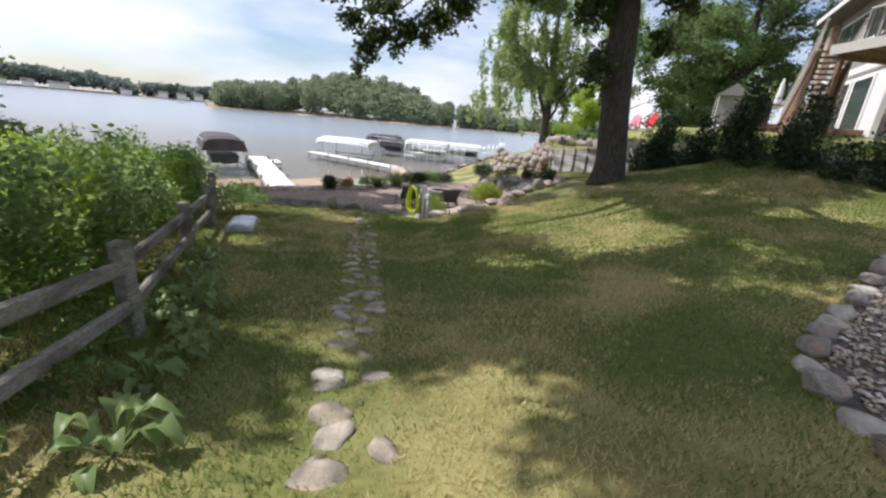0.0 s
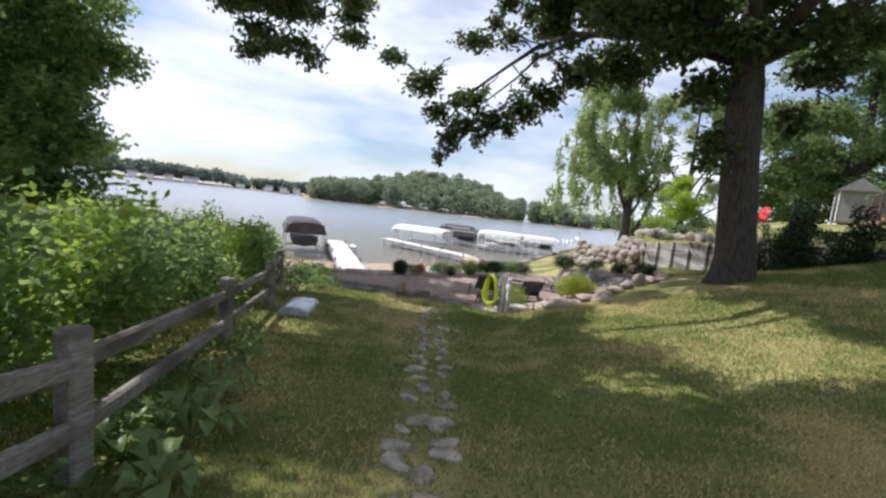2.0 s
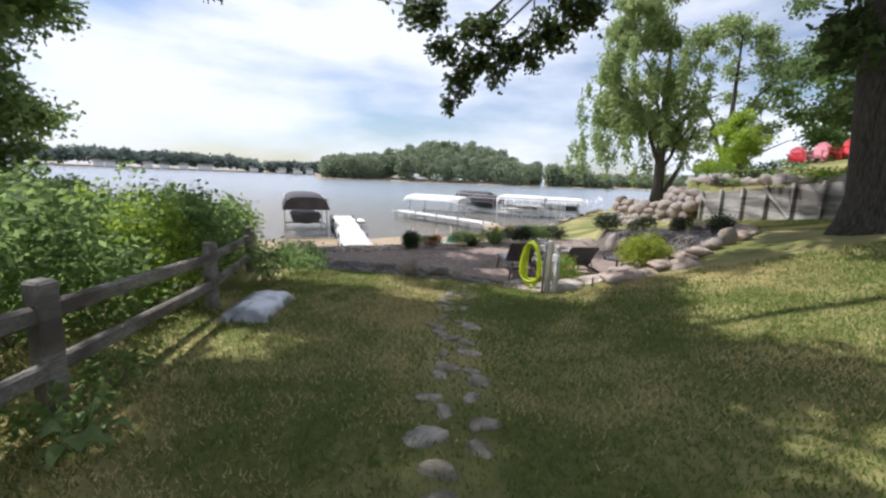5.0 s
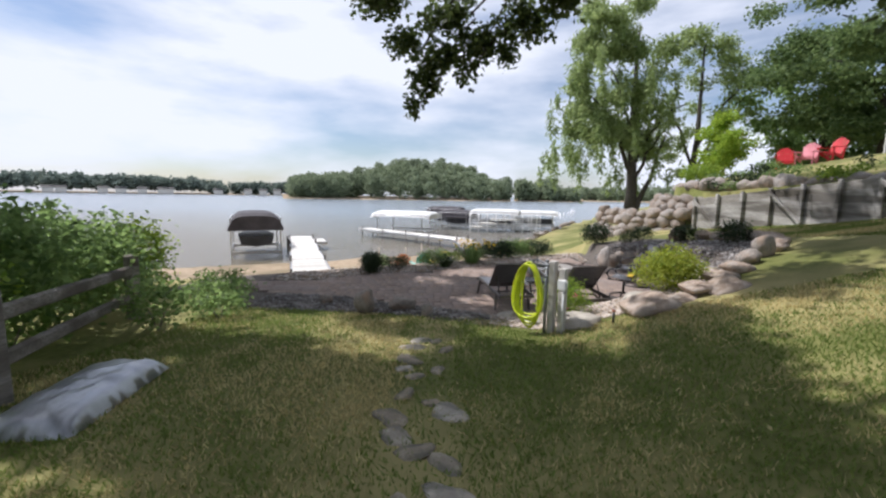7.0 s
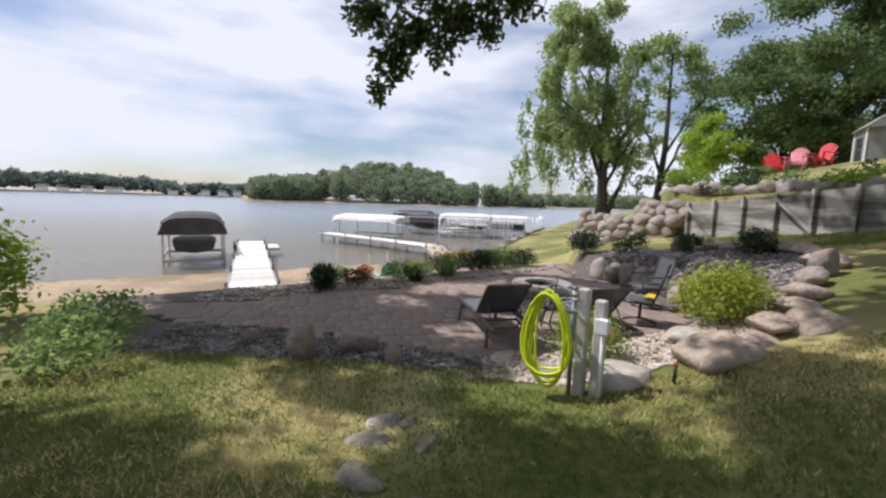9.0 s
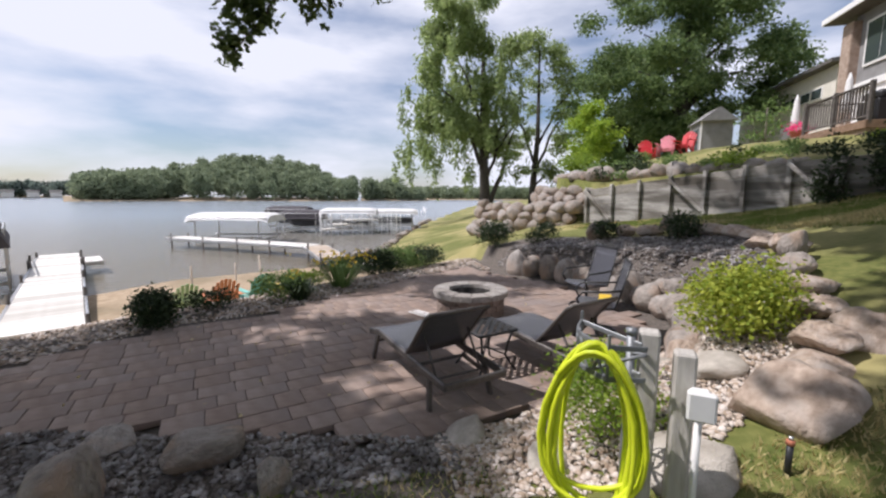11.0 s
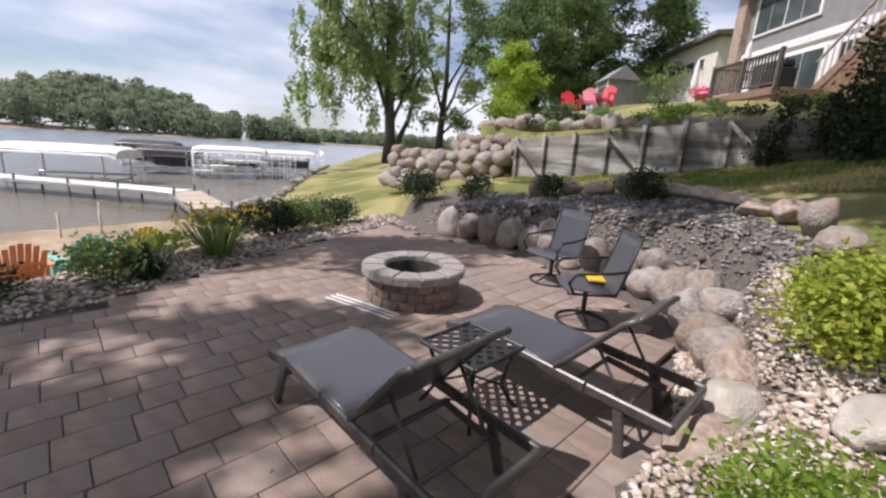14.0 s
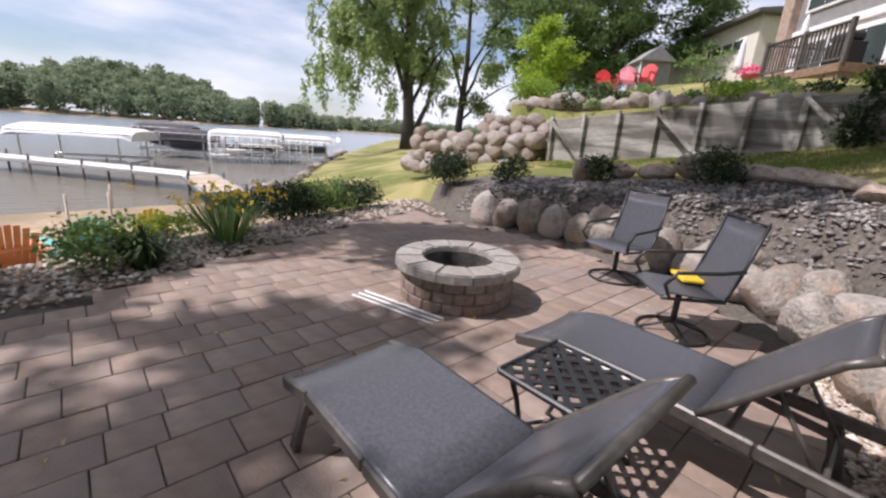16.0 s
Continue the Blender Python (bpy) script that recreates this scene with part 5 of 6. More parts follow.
tree("willow_tree", 12.0, 50.5, -1.2, "tall weeping willow with pale hanging foliage on the shore", [((0, 0, -0.2), 0.7), ((0.1, 0, 2), 0.52), ((0, 0.2, 6), 0.42), ((-0.3, 0, 12), 0.25), ((-0.2, 0, 18.5), 0.08)],
     [((0, 0, 4), (-5, -1, 12), 1.5, 0.22, 0.05), ((0, 0, 5), (4.5, 0, 11), 1.5, 0.22, 0.05), ((0, 0, 3), (2.5, -2, 9), 0.6, 0.2, 0.05), ((0, 0, 7), (-2.5, 2, 15.5), 1, 0.16, 0.04), ((0.3, 0, 0), (2.6, -1, 8), -0.6, 0.35, 0.08)],
     wb, 62, 0.19, M_WILLOW, M_BARK, 2.6, 1.2, hollow=0.15)


def crown_blobs(seed, n, rx, ry, z0, z1, s0, s1):
    r = random.Random(seed)
    out = []
    for i in range(n):
        t = (i + 0.5) / n
        h = z0 + (z1 - z0) * r.random()
        f = math.sin(math.pi * (0.15 + 0.8 * (h - z0) / (z1 - z0)))
        a, q = r.uniform(0, 6.28), math.sqrt(r.random())
        s = r.uniform(s0, s1)
        out.append((rx * f * q * math.cos(a), ry * f * q * math.sin(a), h, s, s, s * 0.65))
    return out


tree("cottonwood_tree", 18.0, 52.0, land_z(18.0, 52.0), "airy cottonwood with spreading bare-looking limbs", [((0, 0, -0.2), 0.45), ((0.1, 0, 3), 0.36), ((0.5, 0, 8), 0.25), ((0.4, 0, 17), 0.07)],
     [((0.2, 0, 4), (4.5, 0, 12), 0.8, 0.18, 0.04), ((0.3, 0, 5), (-3.2, 0, 12), 0.8, 0.16, 0.04), ((0.4, 0, 7), (5.5, -1, 15), 0.8, 0.14, 0.03), ((0.3, 0, 3), (5, -2, 7), 0.5, 0.12, 0.03)],
     crown_blobs(3, 62, 5.4, 5, 4.0, 19, 0.7, 1.4), 60, 0.2, M_WILLOW, M_BARK, 1.4, 0.5)
tree("shade_tree", 28.8, 43.6, 3.6, "large dark green shade tree above the terrace", [((0, 0, -0.3), 0.7), ((0, 0, 2), 0.55), ((0.1, 0, 6), 0.45), ((0, 0, 14), 0.15)],
     [((0, 0, 4), (-5, 0, 8), 1, 0.25, 0.05), ((0, 0, 4.5), (5.5, -1, 8.5), 1, 0.25, 0.05), ((0, 0, 6), (2, -4, 11), 1, 0.2, 0.05), ((0, 0, 6), (-3, 2, 12), 1, 0.2, 0.05)],
     crown_blobs(5, 150, 10.8, 7.5, 2.4, 18, 1.0, 2.1), 40, 0.22, M_SHADELEAF, M_BARK, 1.4, 0.4)
tree("maple_tree", 35.0, 28.0, 5.5, "green maple behind the grey house", [((0, 0, -0.3), 0.5), ((0, 0, 4), 0.35), ((0, 0, 10), 0.1)], [((0, 0, 3), (-3, 0, 7), 0.8, 0.15, 0.04), ((0, 0, 3), (3, 0, 7), 0.8, 0.15, 0.04)],
     crown_blobs(6, 46, 6, 6, 3, 13, 1.0, 1.8), 20, 0.3, M_BRIGHTLEAF, M_BARK, 1.4, 0.4)
tree("maple_tree", 30.0, 52.0, 2.0, "green maple beyond the terrace", [((0, 0, -0.3), 0.5), ((0, 0, 4), 0.35), ((0, 0, 10), 0.1)], [((0, 0, 3), (-3, 0, 7), 0.8, 0.15, 0.04), ((0, 0, 3), (3, 0, 7), 0.8, 0.15, 0.04)],
     crown_blobs(7, 60, 8, 6, 1, 14, 1.1, 2.0), 18, 0.32, M_MIDLEAF, M_BARK, 1.4, 0.4)
tree("small_tree", 9.0, 27.2, land_z(9.0, 27.2), "small round lime-green ornamental tree on the terrace", [((0, 0, -0.1), 0.09), ((0.05, 0, 0.6), 0.07), ((0, 0, 2.0), 0.03)], [((0, 0, 0.6), (-0.8, 0, 1.5), 0.1, 0.04, 0.01), ((0, 0, 0.6), (0.8, 0, 1.5), 0.1, 0.04, 0.01)],
     crown_blobs(8, 30, 1.25, 1.2, 0.8, 2.9, 0.42, 0.6), 800, 0.085, M_YOUNGLEAF, M_BARK2, 1.4, 0.2)
tree("small_tree", 21.5, 29.5, land_z(21.5, 29.5), "thin open-crowned young tree by the white house", [((0, 0, -0.1), 0.08), ((0.05, 0, 1.2), 0.06), ((0, 0, 3.0), 0.03)], [((0, 0, 1.2), (-1.1, 0, 2.6), 0.1, 0.04, 0.01), ((0, 0, 1.2), (1.1, 0, 2.6), 0.1, 0.04, 0.01)],
     crown_blobs(9, 16, 1.7, 1.6, 1.4, 3.6, 0.4, 0.7), 90, 0.12, M_MIDLEAF, M_BARK2, 1.4, 0.2)
low_shrub(7.4, 25.6, 0.9, 0.8, M_BRIGHTLEAF, "low spreading yellow-green shrub on the terrace edge", 900, 0.07, "terrace shrubs")

tr_ = random.Random(14)
for i in range(44):
    y = 10.5 + 0.33 * i + tr_.uniform(-0.3, 0.3)
    x = wall_x(y) + tr_.uniform(0.7, 4.2)
    mt = tr_.choice((M_MIDLEAF, M_BRIGHTLEAF, M_DARKLEAF, M_DARKLEAF))
    low_shrub(x, y, tr_.uniform(0.3, 0.55), tr_.uniform(0.25, 0.5), mt, "low mixed perennial on the terrace slope", 1100, 0.06, "terrace perennials")


def arborvitae(x, y, z, r, h, label):
    e = thing("arborvitae", pose(x, y, z), label, "evergreen", "evergreens by the timber wall")
    part("trunk", tube([(0, 0, -0.1), (0, 0, h * 0.5)], 0.04, M_BARK, 6), e)
    bl = [(0.1 * math.cos(i), 0.1 * math.sin(i), h * (0.1 + 0.85 * i / 7), r * (1 - 0.6 * i / 7), r * (1 - 0.6 * i / 7), h * 0.13) for i in range(8)]
    p = clump_points(bl, 1500, 0.5)
    part("foliage", leaf_cloud(p, 0.06 * (0.7 + 0.6 * rng_np.random(len(p))), M_DARKLEAF, "foliage", 1.8, -0.5), e)


for x_, y_, r_, h_ in ((8.35, 15.9, 0.6, 2.1), (9.1, 12.9, 0.8, 2.3), (9.5, 11.2, 0.75, 2.0), (10.0, 9.0, 0.7, 2.2), (10.2, 7.8, 0.8, 2.3)):
    arborvitae(x_, y_, land_z(x_, y_), r_, h_, "broad dark evergreen crowding the timber wall")
arborvitae(7.95, 16.9, 0.25, 0.38, 1.5, "narrow dark evergreen against the timber wall")
arborvitae(7.9, 15.2, 0.4, 0.75, 2.1, "broad dark evergreen beside the timber wall")
arborvitae(8.6, 14.0, 0.5, 0.7, 2.0, "broad dark evergreen beside the timber wall")
arborvitae(9.0, 12.2, 0.6, 0.45, 1.1, "short dark evergreen in front of the wall")
arborvitae(9.7, 10.0, 0.7, 0.5, 1.4, "dark evergreen in front of the wall")

# ---- houses on the terrace ----
HC = Vector((22.06, 26.02, 0))
HU = Vector((-0.47, -0.883, 0))
HANG_DEG = math.degrees(math.atan2(HU.y, HU.x))
GZ, HSC = 2.7, 1.12
# local frame: x along the facade towards the near end, y out of the house to the lake, z up
house = thing("grey_house", Matrix.Translation((HC.x, HC.y, GZ)) @ Matrix(((HU.x, -0.883, 0, 0), (HU.y, 0.47, 0, 0), (0, 0, 1, 0), (0, 0, 0, 1))) @ Matrix.Scale(HSC, 4), "two-storey grey house with white trim and lakeside windows", "house")
HW = 8.5
part("lower_wall", bx(HW, 8.0, 3.4, M_WHITE, 0.01, (HW / 2, -4.0, 0.9)), house, "white lower wall")
part("upper_wall", bx(HW, 8.0, 3.0, M_GREYSIDE, 0.01, (HW / 2, -4.0, 4.15)), house, "grey horizontal siding")
part("trim_band", bx(HW + 0.1, 0.12, 0.28, M_WHITE, 0.01, (HW / 2, 0.04, 2.62)), house, "white trim band")
part("roof", mesh_from([(-0.8, 0.8, 5.6), (HW + 0.8, 0.8, 5.6), (HW + 0.8, -8.8, 5.6), (-0.8, -8.8, 5.6), (-0.8, -4, 8.0), (HW + 0.8, -4, 8.0), (-0.8, 0.8, 5.85), (HW + 0.8, 0.8, 5.85)],
                       [(6, 7, 5, 4), (3, 4, 5, 2), (0, 1, 7, 6), (0, 3, 2, 1), (0, 6, 4, 3), (1, 2, 5, 7)], M_ROOF), house)
part("fascia", bx(HW + 1.6, 0.05, 0.24, M_WHITE, 0.01, (HW / 2, 0.83, 5.72)), house, "white fascia board")
part("pier", bx(0.6, 0.5, 5.5, M_STONEVEN, 0.03, (0.1, 0.1, 2.6)), house, "fieldstone corner pier")
for x0, w_, z0, h_ in ((0.9, 1.6, 3.45, 1.6), (2.55, 1.6, 3.45, 1.6), (4.9, 0.8, 3.9, 1.1), (6.2, 1.4, 3.9, 1.1), (8.4, 1.5, 3.45, 1.6), (10.6, 1.5, 3.45, 1.6), (12.9, 1.4, 3.45, 1.6),
                       (1.3, 1.0, 0.1, 2.05), (3.0, 1.8, 0.1, 2.05), (5.4, 1.8, 0.1, 2.05), (7.6, 1.0, 0.9, 1.25), (9.6, 1.8, 0.1, 2.05)):
    if x0 + w_ > HW - 0.2:
        continue
    wn_ = part("window", bx(w_ + 0.2, 0.08, h_ + 0.2, M_WHITE, 0.01, (x0 + w_ / 2, 0.04, z0 + h_ / 2)), house)
    part("pane", bx(w_ / 2 - 0.03, 0.03, h_, M_HOUSEGLASS, 0, (x0 + w_ / 4, 0.075, z0 + h_ / 2)), wn_)
    part("pane", bx(w_ / 2 - 0.03, 0.03, h_, M_HOUSEGLASS, 0, (x0 + w_ * 3 / 4, 0.075, z0 + h_ / 2)), wn_)

deck = thing("lower_deck", house.matrix_basis.copy(), "low wooden deck with railing in front of the grey house", "deck")
part("platform", bx(8.0, 4.0, 0.22, M_DECKBROWN, 0.01, (4.3, 2.1, 0.02)), deck)
part("skirt", bx(7.9, 3.9, 0.7, M_DECKBROWN, 0.01, (4.3, 2.08, -0.42)), deck)
part("step", bx(5.6, 0.4, 0.18, M_DECKBROWN, 0.01, (3.1, 4.3, -0.15)), deck)
part("step", bx(5.6, 0.4, 0.18, M_DECKBROWN, 0.01, (3.1, 4.7, -0.33)), deck)
part("rail", bx(3.1, 0.09, 0.05, M_DARKPOST, 0.008, (6.75, 4.0, 1.1)), deck)
part("rail", bx(3.1, 0.05, 0.05, M_DARKPOST, 0.008, (6.75, 4.0, 0.25)), deck)
part("rail", bx(0.09, 2.0, 0.05, M_DARKPOST, 0.008, (5.25, 3.0, 1.1)), deck)
bal = bx(0.035, 0.035, 0.85, M_DARKPOST, 0)
for i in range(24):
    part("baluster", bal, deck, m=pose(5.3 + 0.13 * i, 4.0, 0.67))
for x in (5.25, 6.75, 8.25):
    part("post", bx(0.1, 0.1, 1.15, M_DARKPOST, 0.008, (x, 4.0, 0.6)), deck)
hm = house.matrix_basis


def on_deck(x, y, z=0.13):
    p = hm @ Vector((x, y, z))
    return p.x, p.y, p.z


px, py, pz = on_deck(3.9, 3.5)
pot = thing("planter", pose(px, py, pz), "terracotta planter full of reddish flowers", "planter")
part("pot", tube([(0, 0, 0), (0, 0, 0.35), (0, 0, 0.38)], [0.2, 0.32, 0.34], M_TERRACOTTA, 16), pot)
part("flowers", leaf_cloud(clump_points([(0, 0, 0.5, 0.5, 0.5, 0.25)], 900), 0.08, M_PINK, "flowers"), pot)["kind"] = "stuff"
for ux_, lab in ((1.0, "closed cream patio umbrella on the deck"), (4.2, "closed white patio umbrella on the deck")):
    px, py, pz = on_deck(ux_, 2.3)
    u_ = thing("umbrella", pose(px, py, pz), lab, "umbrella", "closed umbrellas")
    part("pole", tube([(0, 0, 0), (0, 0, 2.5)], 0.025, M_WHITE), u_)
    part("canopy", tube([(0, 0, 1.0), (0, 0, 1.3), (0, 0, 2.2), (0, 0, 2.45)], [0.2, 0.17, 0.1, 0.03], M_CANVAS_W, 10), u_)
px, py, pz = on_deck(7.2, 3.2)
gr = thing("grill", pose(px, py, pz, 0, 0, HANG_DEG), "dark covered grill on the deck", "grill")
part("cart", bx(0.9, 0.55, 0.75, M_BLACK, 0.03, (0, 0, 0.4)), gr)
part("hood", bx(0.8, 0.5, 0.3, M_BLACK, 0.1, (0, 0, 0.92)), gr)

stairs = thing("deck_stairs", pose(0, 0, 0), "wooden outside staircase up to the upper deck", "stairs")
SA, SB = Vector((15.8, 19.4, 2.75)), Vector((14.35, 16.7, 5.5))
sdir = (SB - SA)
sside = Vector((-sdir.y, sdir.x, 0)).normalized() * 0.55
for s in (-1, 1):
    part("stringer", beam(SA + sside * s, SB + sside * s, 0.06, 0.28, M_DECKBROWN, 0.01), stairs)
    low_, top_ = SA + sside * s * 0.94, SB + sside * s * 0.94
    out_ = sside.normalized() * 0.02 * s
    sk_ = [low_ - out_, top_ - out_, Vector((top_.x, top_.y, 2.2)) - out_, Vector((low_.x, low_.y, 2.2)) - out_]
    sk_ += [p + out_ * 2 for p in sk_]
    part("skirt", mesh_from(sk_, [(0, 1, 2, 3), (7, 6, 5, 4), (0, 4, 5, 1), (1, 5, 6, 2), (2, 6, 7, 3), (3, 7, 4, 0)], M_DECKBROWN), stairs, "brown boarded side")
    part("handrail", beam(SA + sside * s + Vector((0, 0, 1)), SB + sside * s + Vector((0, 0, 1)), 0.09, 0.05, M_POSTWOOD, 0.01), stairs)
    for i in range(15):
        p = SA.lerp(SB, (i + 0.5) / 15) + sside * s
        part("baluster", beam(p, p + Vector((0, 0, 1)), 0.035, 0.035, M_POSTWOOD, 0, up=(0, 1, 0)), stairs)
for i in range(16):
    p = SA.lerp(SB, (i + 0.5) / 16)
    part("tread", bx(0.28, 1.06, 0.04, M_DECKBROWN, 0.005), stairs, m=pose(*p, 0, 0, math.degrees(math.atan2(sdir.y, sdir.x))))
ud = thing("upper_deck", pose(0, 0, 0), "raised wooden deck with white railing on tall posts", "deck")
UDX, UDY = 14.6, 13.9
part("platform", bx(3.6, 5.4, 0.28, M_DECKBROWN, 0.01, (UDX + 1.3, UDY, 5.4)), ud)
part("rim", bx(0.06, 5.5, 0.34, M_POSTWOOD, 0.01, (UDX - 0.55, UDY, 5.4)), ud)
part("rail", bx(0.1, 4.4, 0.06, M_POSTWOOD, 0.01, (UDX - 0.5, UDY - 0.5, 6.55)), ud)
for i in range(34):
    part("baluster", bal, ud, m=pose(UDX - 0.5, UDY - 2.65 + 0.13 * i, 6.05))
for yy in (-2.5, 0.0, 2.4):
    part("post", bx(0.16, 0.16, 4.2, M_DECKBROWN, 0.01, (UDX - 0.35, UDY + yy, 3.3)), ud)
for i in range(6):
    part("joist", bx(3.4, 0.06, 0.2, M_DECKBROWN, 0.005, (UDX + 1.3, UDY - 2.5 + i, 5.16)), ud)

wh = thing("white_house", pose(33.2, 36.6, 4.7, 0, 0, HANG_DEG + 180), "cream white house with a row of dark windows", "house")
part("wall", bx(15.0, 8.0, 6.6, M_CREAM, 0.01, (3.5, -4.2, 1.7)), wh)
part("roof", mesh_from([(-4.6, 0.5, 5.0), (11.6, 0.5, 5.0), (11.6, -9, 5.0), (-4.6, -9, 5.0), (-4.6, 0.5, 5.25), (11.6, 0.5, 5.25), (11.6, -9, 6.2), (-4.6, -9, 6.2)], [(4, 5, 6, 7), (0, 3, 2, 1), (0, 1, 5, 4), (1, 2, 6, 5), (2, 3, 7, 6), (3, 0, 4, 7)], M_ROOF), wh)
for i in range(7):
    w_ = part("window", bx(1.25, 0.1, 0.8, M_WHITE, 0.01, (-2.0 + 1.4 * i, -0.18, 3.4)), wh)
    part("pane", bx(1.1, 0.05, 0.65, M_HOUSEGLASS, 0, (-2.0 + 1.4 * i, -0.12, 3.4)), w_)
part("garage_door", bx(3.2, 0.1, 1.9, M_WHITE, 0.02, (1.0, -0.17, 0.95)), wh)
shed = thing("garden_shed", pose(22.0, 33.6, 3.3, 0, 0, HANG_DEG + 180), "small grey shed with white corner boards and a dark doorway", "shed")
part("wall", bx(2.2, 1.8, 2.1, M_GREYSIDE, 0.02, (0, 0, 1.05)), shed)
for sx in (-1, 1):
    part("corner_board", bx(0.14, 0.06, 2.1, M_WHITE, 0.01, (sx * 1.05, 0.9, 1.05)), shed)
part("doorway", bx(1.1, 0.06, 1.6, M_HOUSEGLASS, 0.01, (0, 0.9, 0.85)), shed)
part("roof", mesh_from([(-1.35, -1.1, 2.05), (1.35, -1.1, 2.05), (1.35, 1.1, 2.05), (-1.35, 1.1, 2.05), (-1.35, 0, 2.9), (1.35, 0, 2.9)], [(0, 1, 5, 4), (3, 4, 5, 2), (0, 4, 3), (1, 2, 5), (0, 3, 2, 1)], M_GREYSIDE), shed)


def adirondack(x, y, z, turn, material, label, group, scale=1.0):
    """Slatted low chair; local +y is the way the sitter faces."""
    e = thing("adirondack_chair", pose(x, y, z, 0, 0, turn) @ Matrix.Scale(scale, 4), label, "chair", group)
    for i in range(7):
        o = (i - 3) * 0.078
        hgt = 0.99 - 0.016 * (i - 3) ** 2
        part("back_slat", beam((o * 0.85, -0.14, 0.24), (o * 1.12, -0.46, hgt), 0.072, 0.022, material, 0.008, up=(0, 1, 0)), e)
    for i in range(5):
        part("seat_slat", bx(0.5, 0.09, 0.022, material, 0.006, (0, -0.08 + 0.1 * i, 0.26 + 0.025 * i)), e)
    for s in (-1, 1):
        part("armrest", bx(0.13, 0.75, 0.025, material, 0.01, (s * 0.33, 0.02, 0.56)), e)
        part("front_leg", bx(0.03, 0.1, 0.55, material, 0.006, (s * 0.29, 0.33, 0.275)), e)
        part("rear_leg", beam((s * 0.26, 0.36, 0.33), (s * 0.26, -0.42, 0.02), 0.03, 0.11, material, 0.006), e)
        part("back_post", beam((s * 0.27, -0.2, 0.02), (s * 0.29, -0.3, 0.56), 0.03, 0.08, material, 0.006), e)
    part("back_brace", beam((-0.28, -0.36, 0.62), (0.28, -0.36, 0.62), 0.03, 0.06, material, 0.006), e)
    return e


BEACH = ((-5.0, 19.5, M_GREENCH, "mint green"), (-4.45, 20.05, M_ORANGECH, "coral orange"), (-3.85, 20.5, M_TEALCH, "teal green"), (-3.25, 21.15, M_YELLOWCH, "yellow"))
for x, y, mt, lab in BEACH:
    adirondack(x, y, land_z(x, y), 33 + brng.uniform(-8, 8), mt, lab + " slatted beach chair on the sand facing the lake", "beach chairs", 0.9)
for x, y, mt, lab, t_ in ((10.6, 25.6, M_RED, "red", 150), (11.9, 25.0, M_RED, "red", 110), (11.1, 25.1, M_PINKCH, "pink", 130)):
    adirondack(x, y, land_z(x, y), t_, mt, lab + " slatted chair on the upper terrace", "terrace chairs", 0.92)

# ---- docks and boat lifts ----


def dock(name, pts, width, z, label, material, post_step=3.0, plank=0.3):
    e = thing(name, pose(0, 0, 0), label, "dock")
    for (x1, y1), (x2, y2) in zip(pts, pts[1:]):
        ln = math.hypot(x2 - x1, y2 - y1)
        ux, uy = (x2 - x1) / ln, (y2 - y1) / ln
        a = math.degrees(math.atan2(uy, ux))
        k = int(ln / plank)
        pm = bx(ln / k - 0.012, width, 0.04, material, 0.004)
        for i in range(k):
            part("plank", pm, e, m=pose(x1 + ux * ln * (i + 0.5) / k, y1 + uy * ln * (i + 0.5) / k, z, 0, 0, a))
        for s in (-1, 1):
            ox, oy = -uy * s * (width / 2 + 0.04), ux * s * (width / 2 + 0.04)
            part("edge_beam", beam((x1 + ox, y1 + oy, z - 0.06), (x2 + ox, y2 + oy, z - 0.06), 0.06, 0.14, M_ALU, 0.01), e)
            for i in range(int(ln / post_step) + 1):
                q = min(1, i * post_step / ln)
                part("post", tube([(x1 + ox + ux * ln * q, y1 + oy + uy * ln * q, -4.2), (x1 + ox + ux * ln * q, y1 + oy + uy * ln * q, z + 0.22)], 0.04, M_DARKPOST, 6), e)
    return e


dock("dock", [(-7.05, 18.85), (-13.1, 30.1)], 1.2, -1.93, "long pale plank dock running from the beach into the lake", M_DECKING)
dock("dock_platform", [(-12.6, 27.6), (-10.9, 28.6)], 1.5, -1.94, "side platform of the pale dock on posts", M_DECKING, 1.4)
dock("dock", [(-3.2, 30.6), (-6.9, 33.4), (-11.2, 36.4)], 0.9, -1.85, "narrow white dock reaching out over shallow water", M_DECKING, 2.4)
dock("ramp", [(-2.2, 26.4), (-3.2, 30.6)], 1.0, -1.87, "tan wooden ramp from the shore to the dock", M_TANWOOD)
slab = new("stone_slab", rock_mesh(55, M_LIME, 0.3, 0.2, 3))
slab.matrix_basis = pose(-0.4, 26.5, land_z(-0.4, 26.5) - 0.1, 0, 0, 20) @ Matrix.Diagonal((3.6, 1.6, 1.0, 1))
tagged(slab, "pale flat stone ledge at the shoreline", "rock")
for i in range(60):
    t_ = i / 59
    x = -1.5 + 9.5 * t_ + brng.uniform(-0.3, 0.3)
    y = shore(x) - 0.4 + brng.uniform(-0.5, 0.4)
    s = brng.uniform(0.3, 0.7)
    boulder(x, y, s, s * 0.8, s * 0.7, label="pale boulder along the lake shore", group="shoreline boulders")


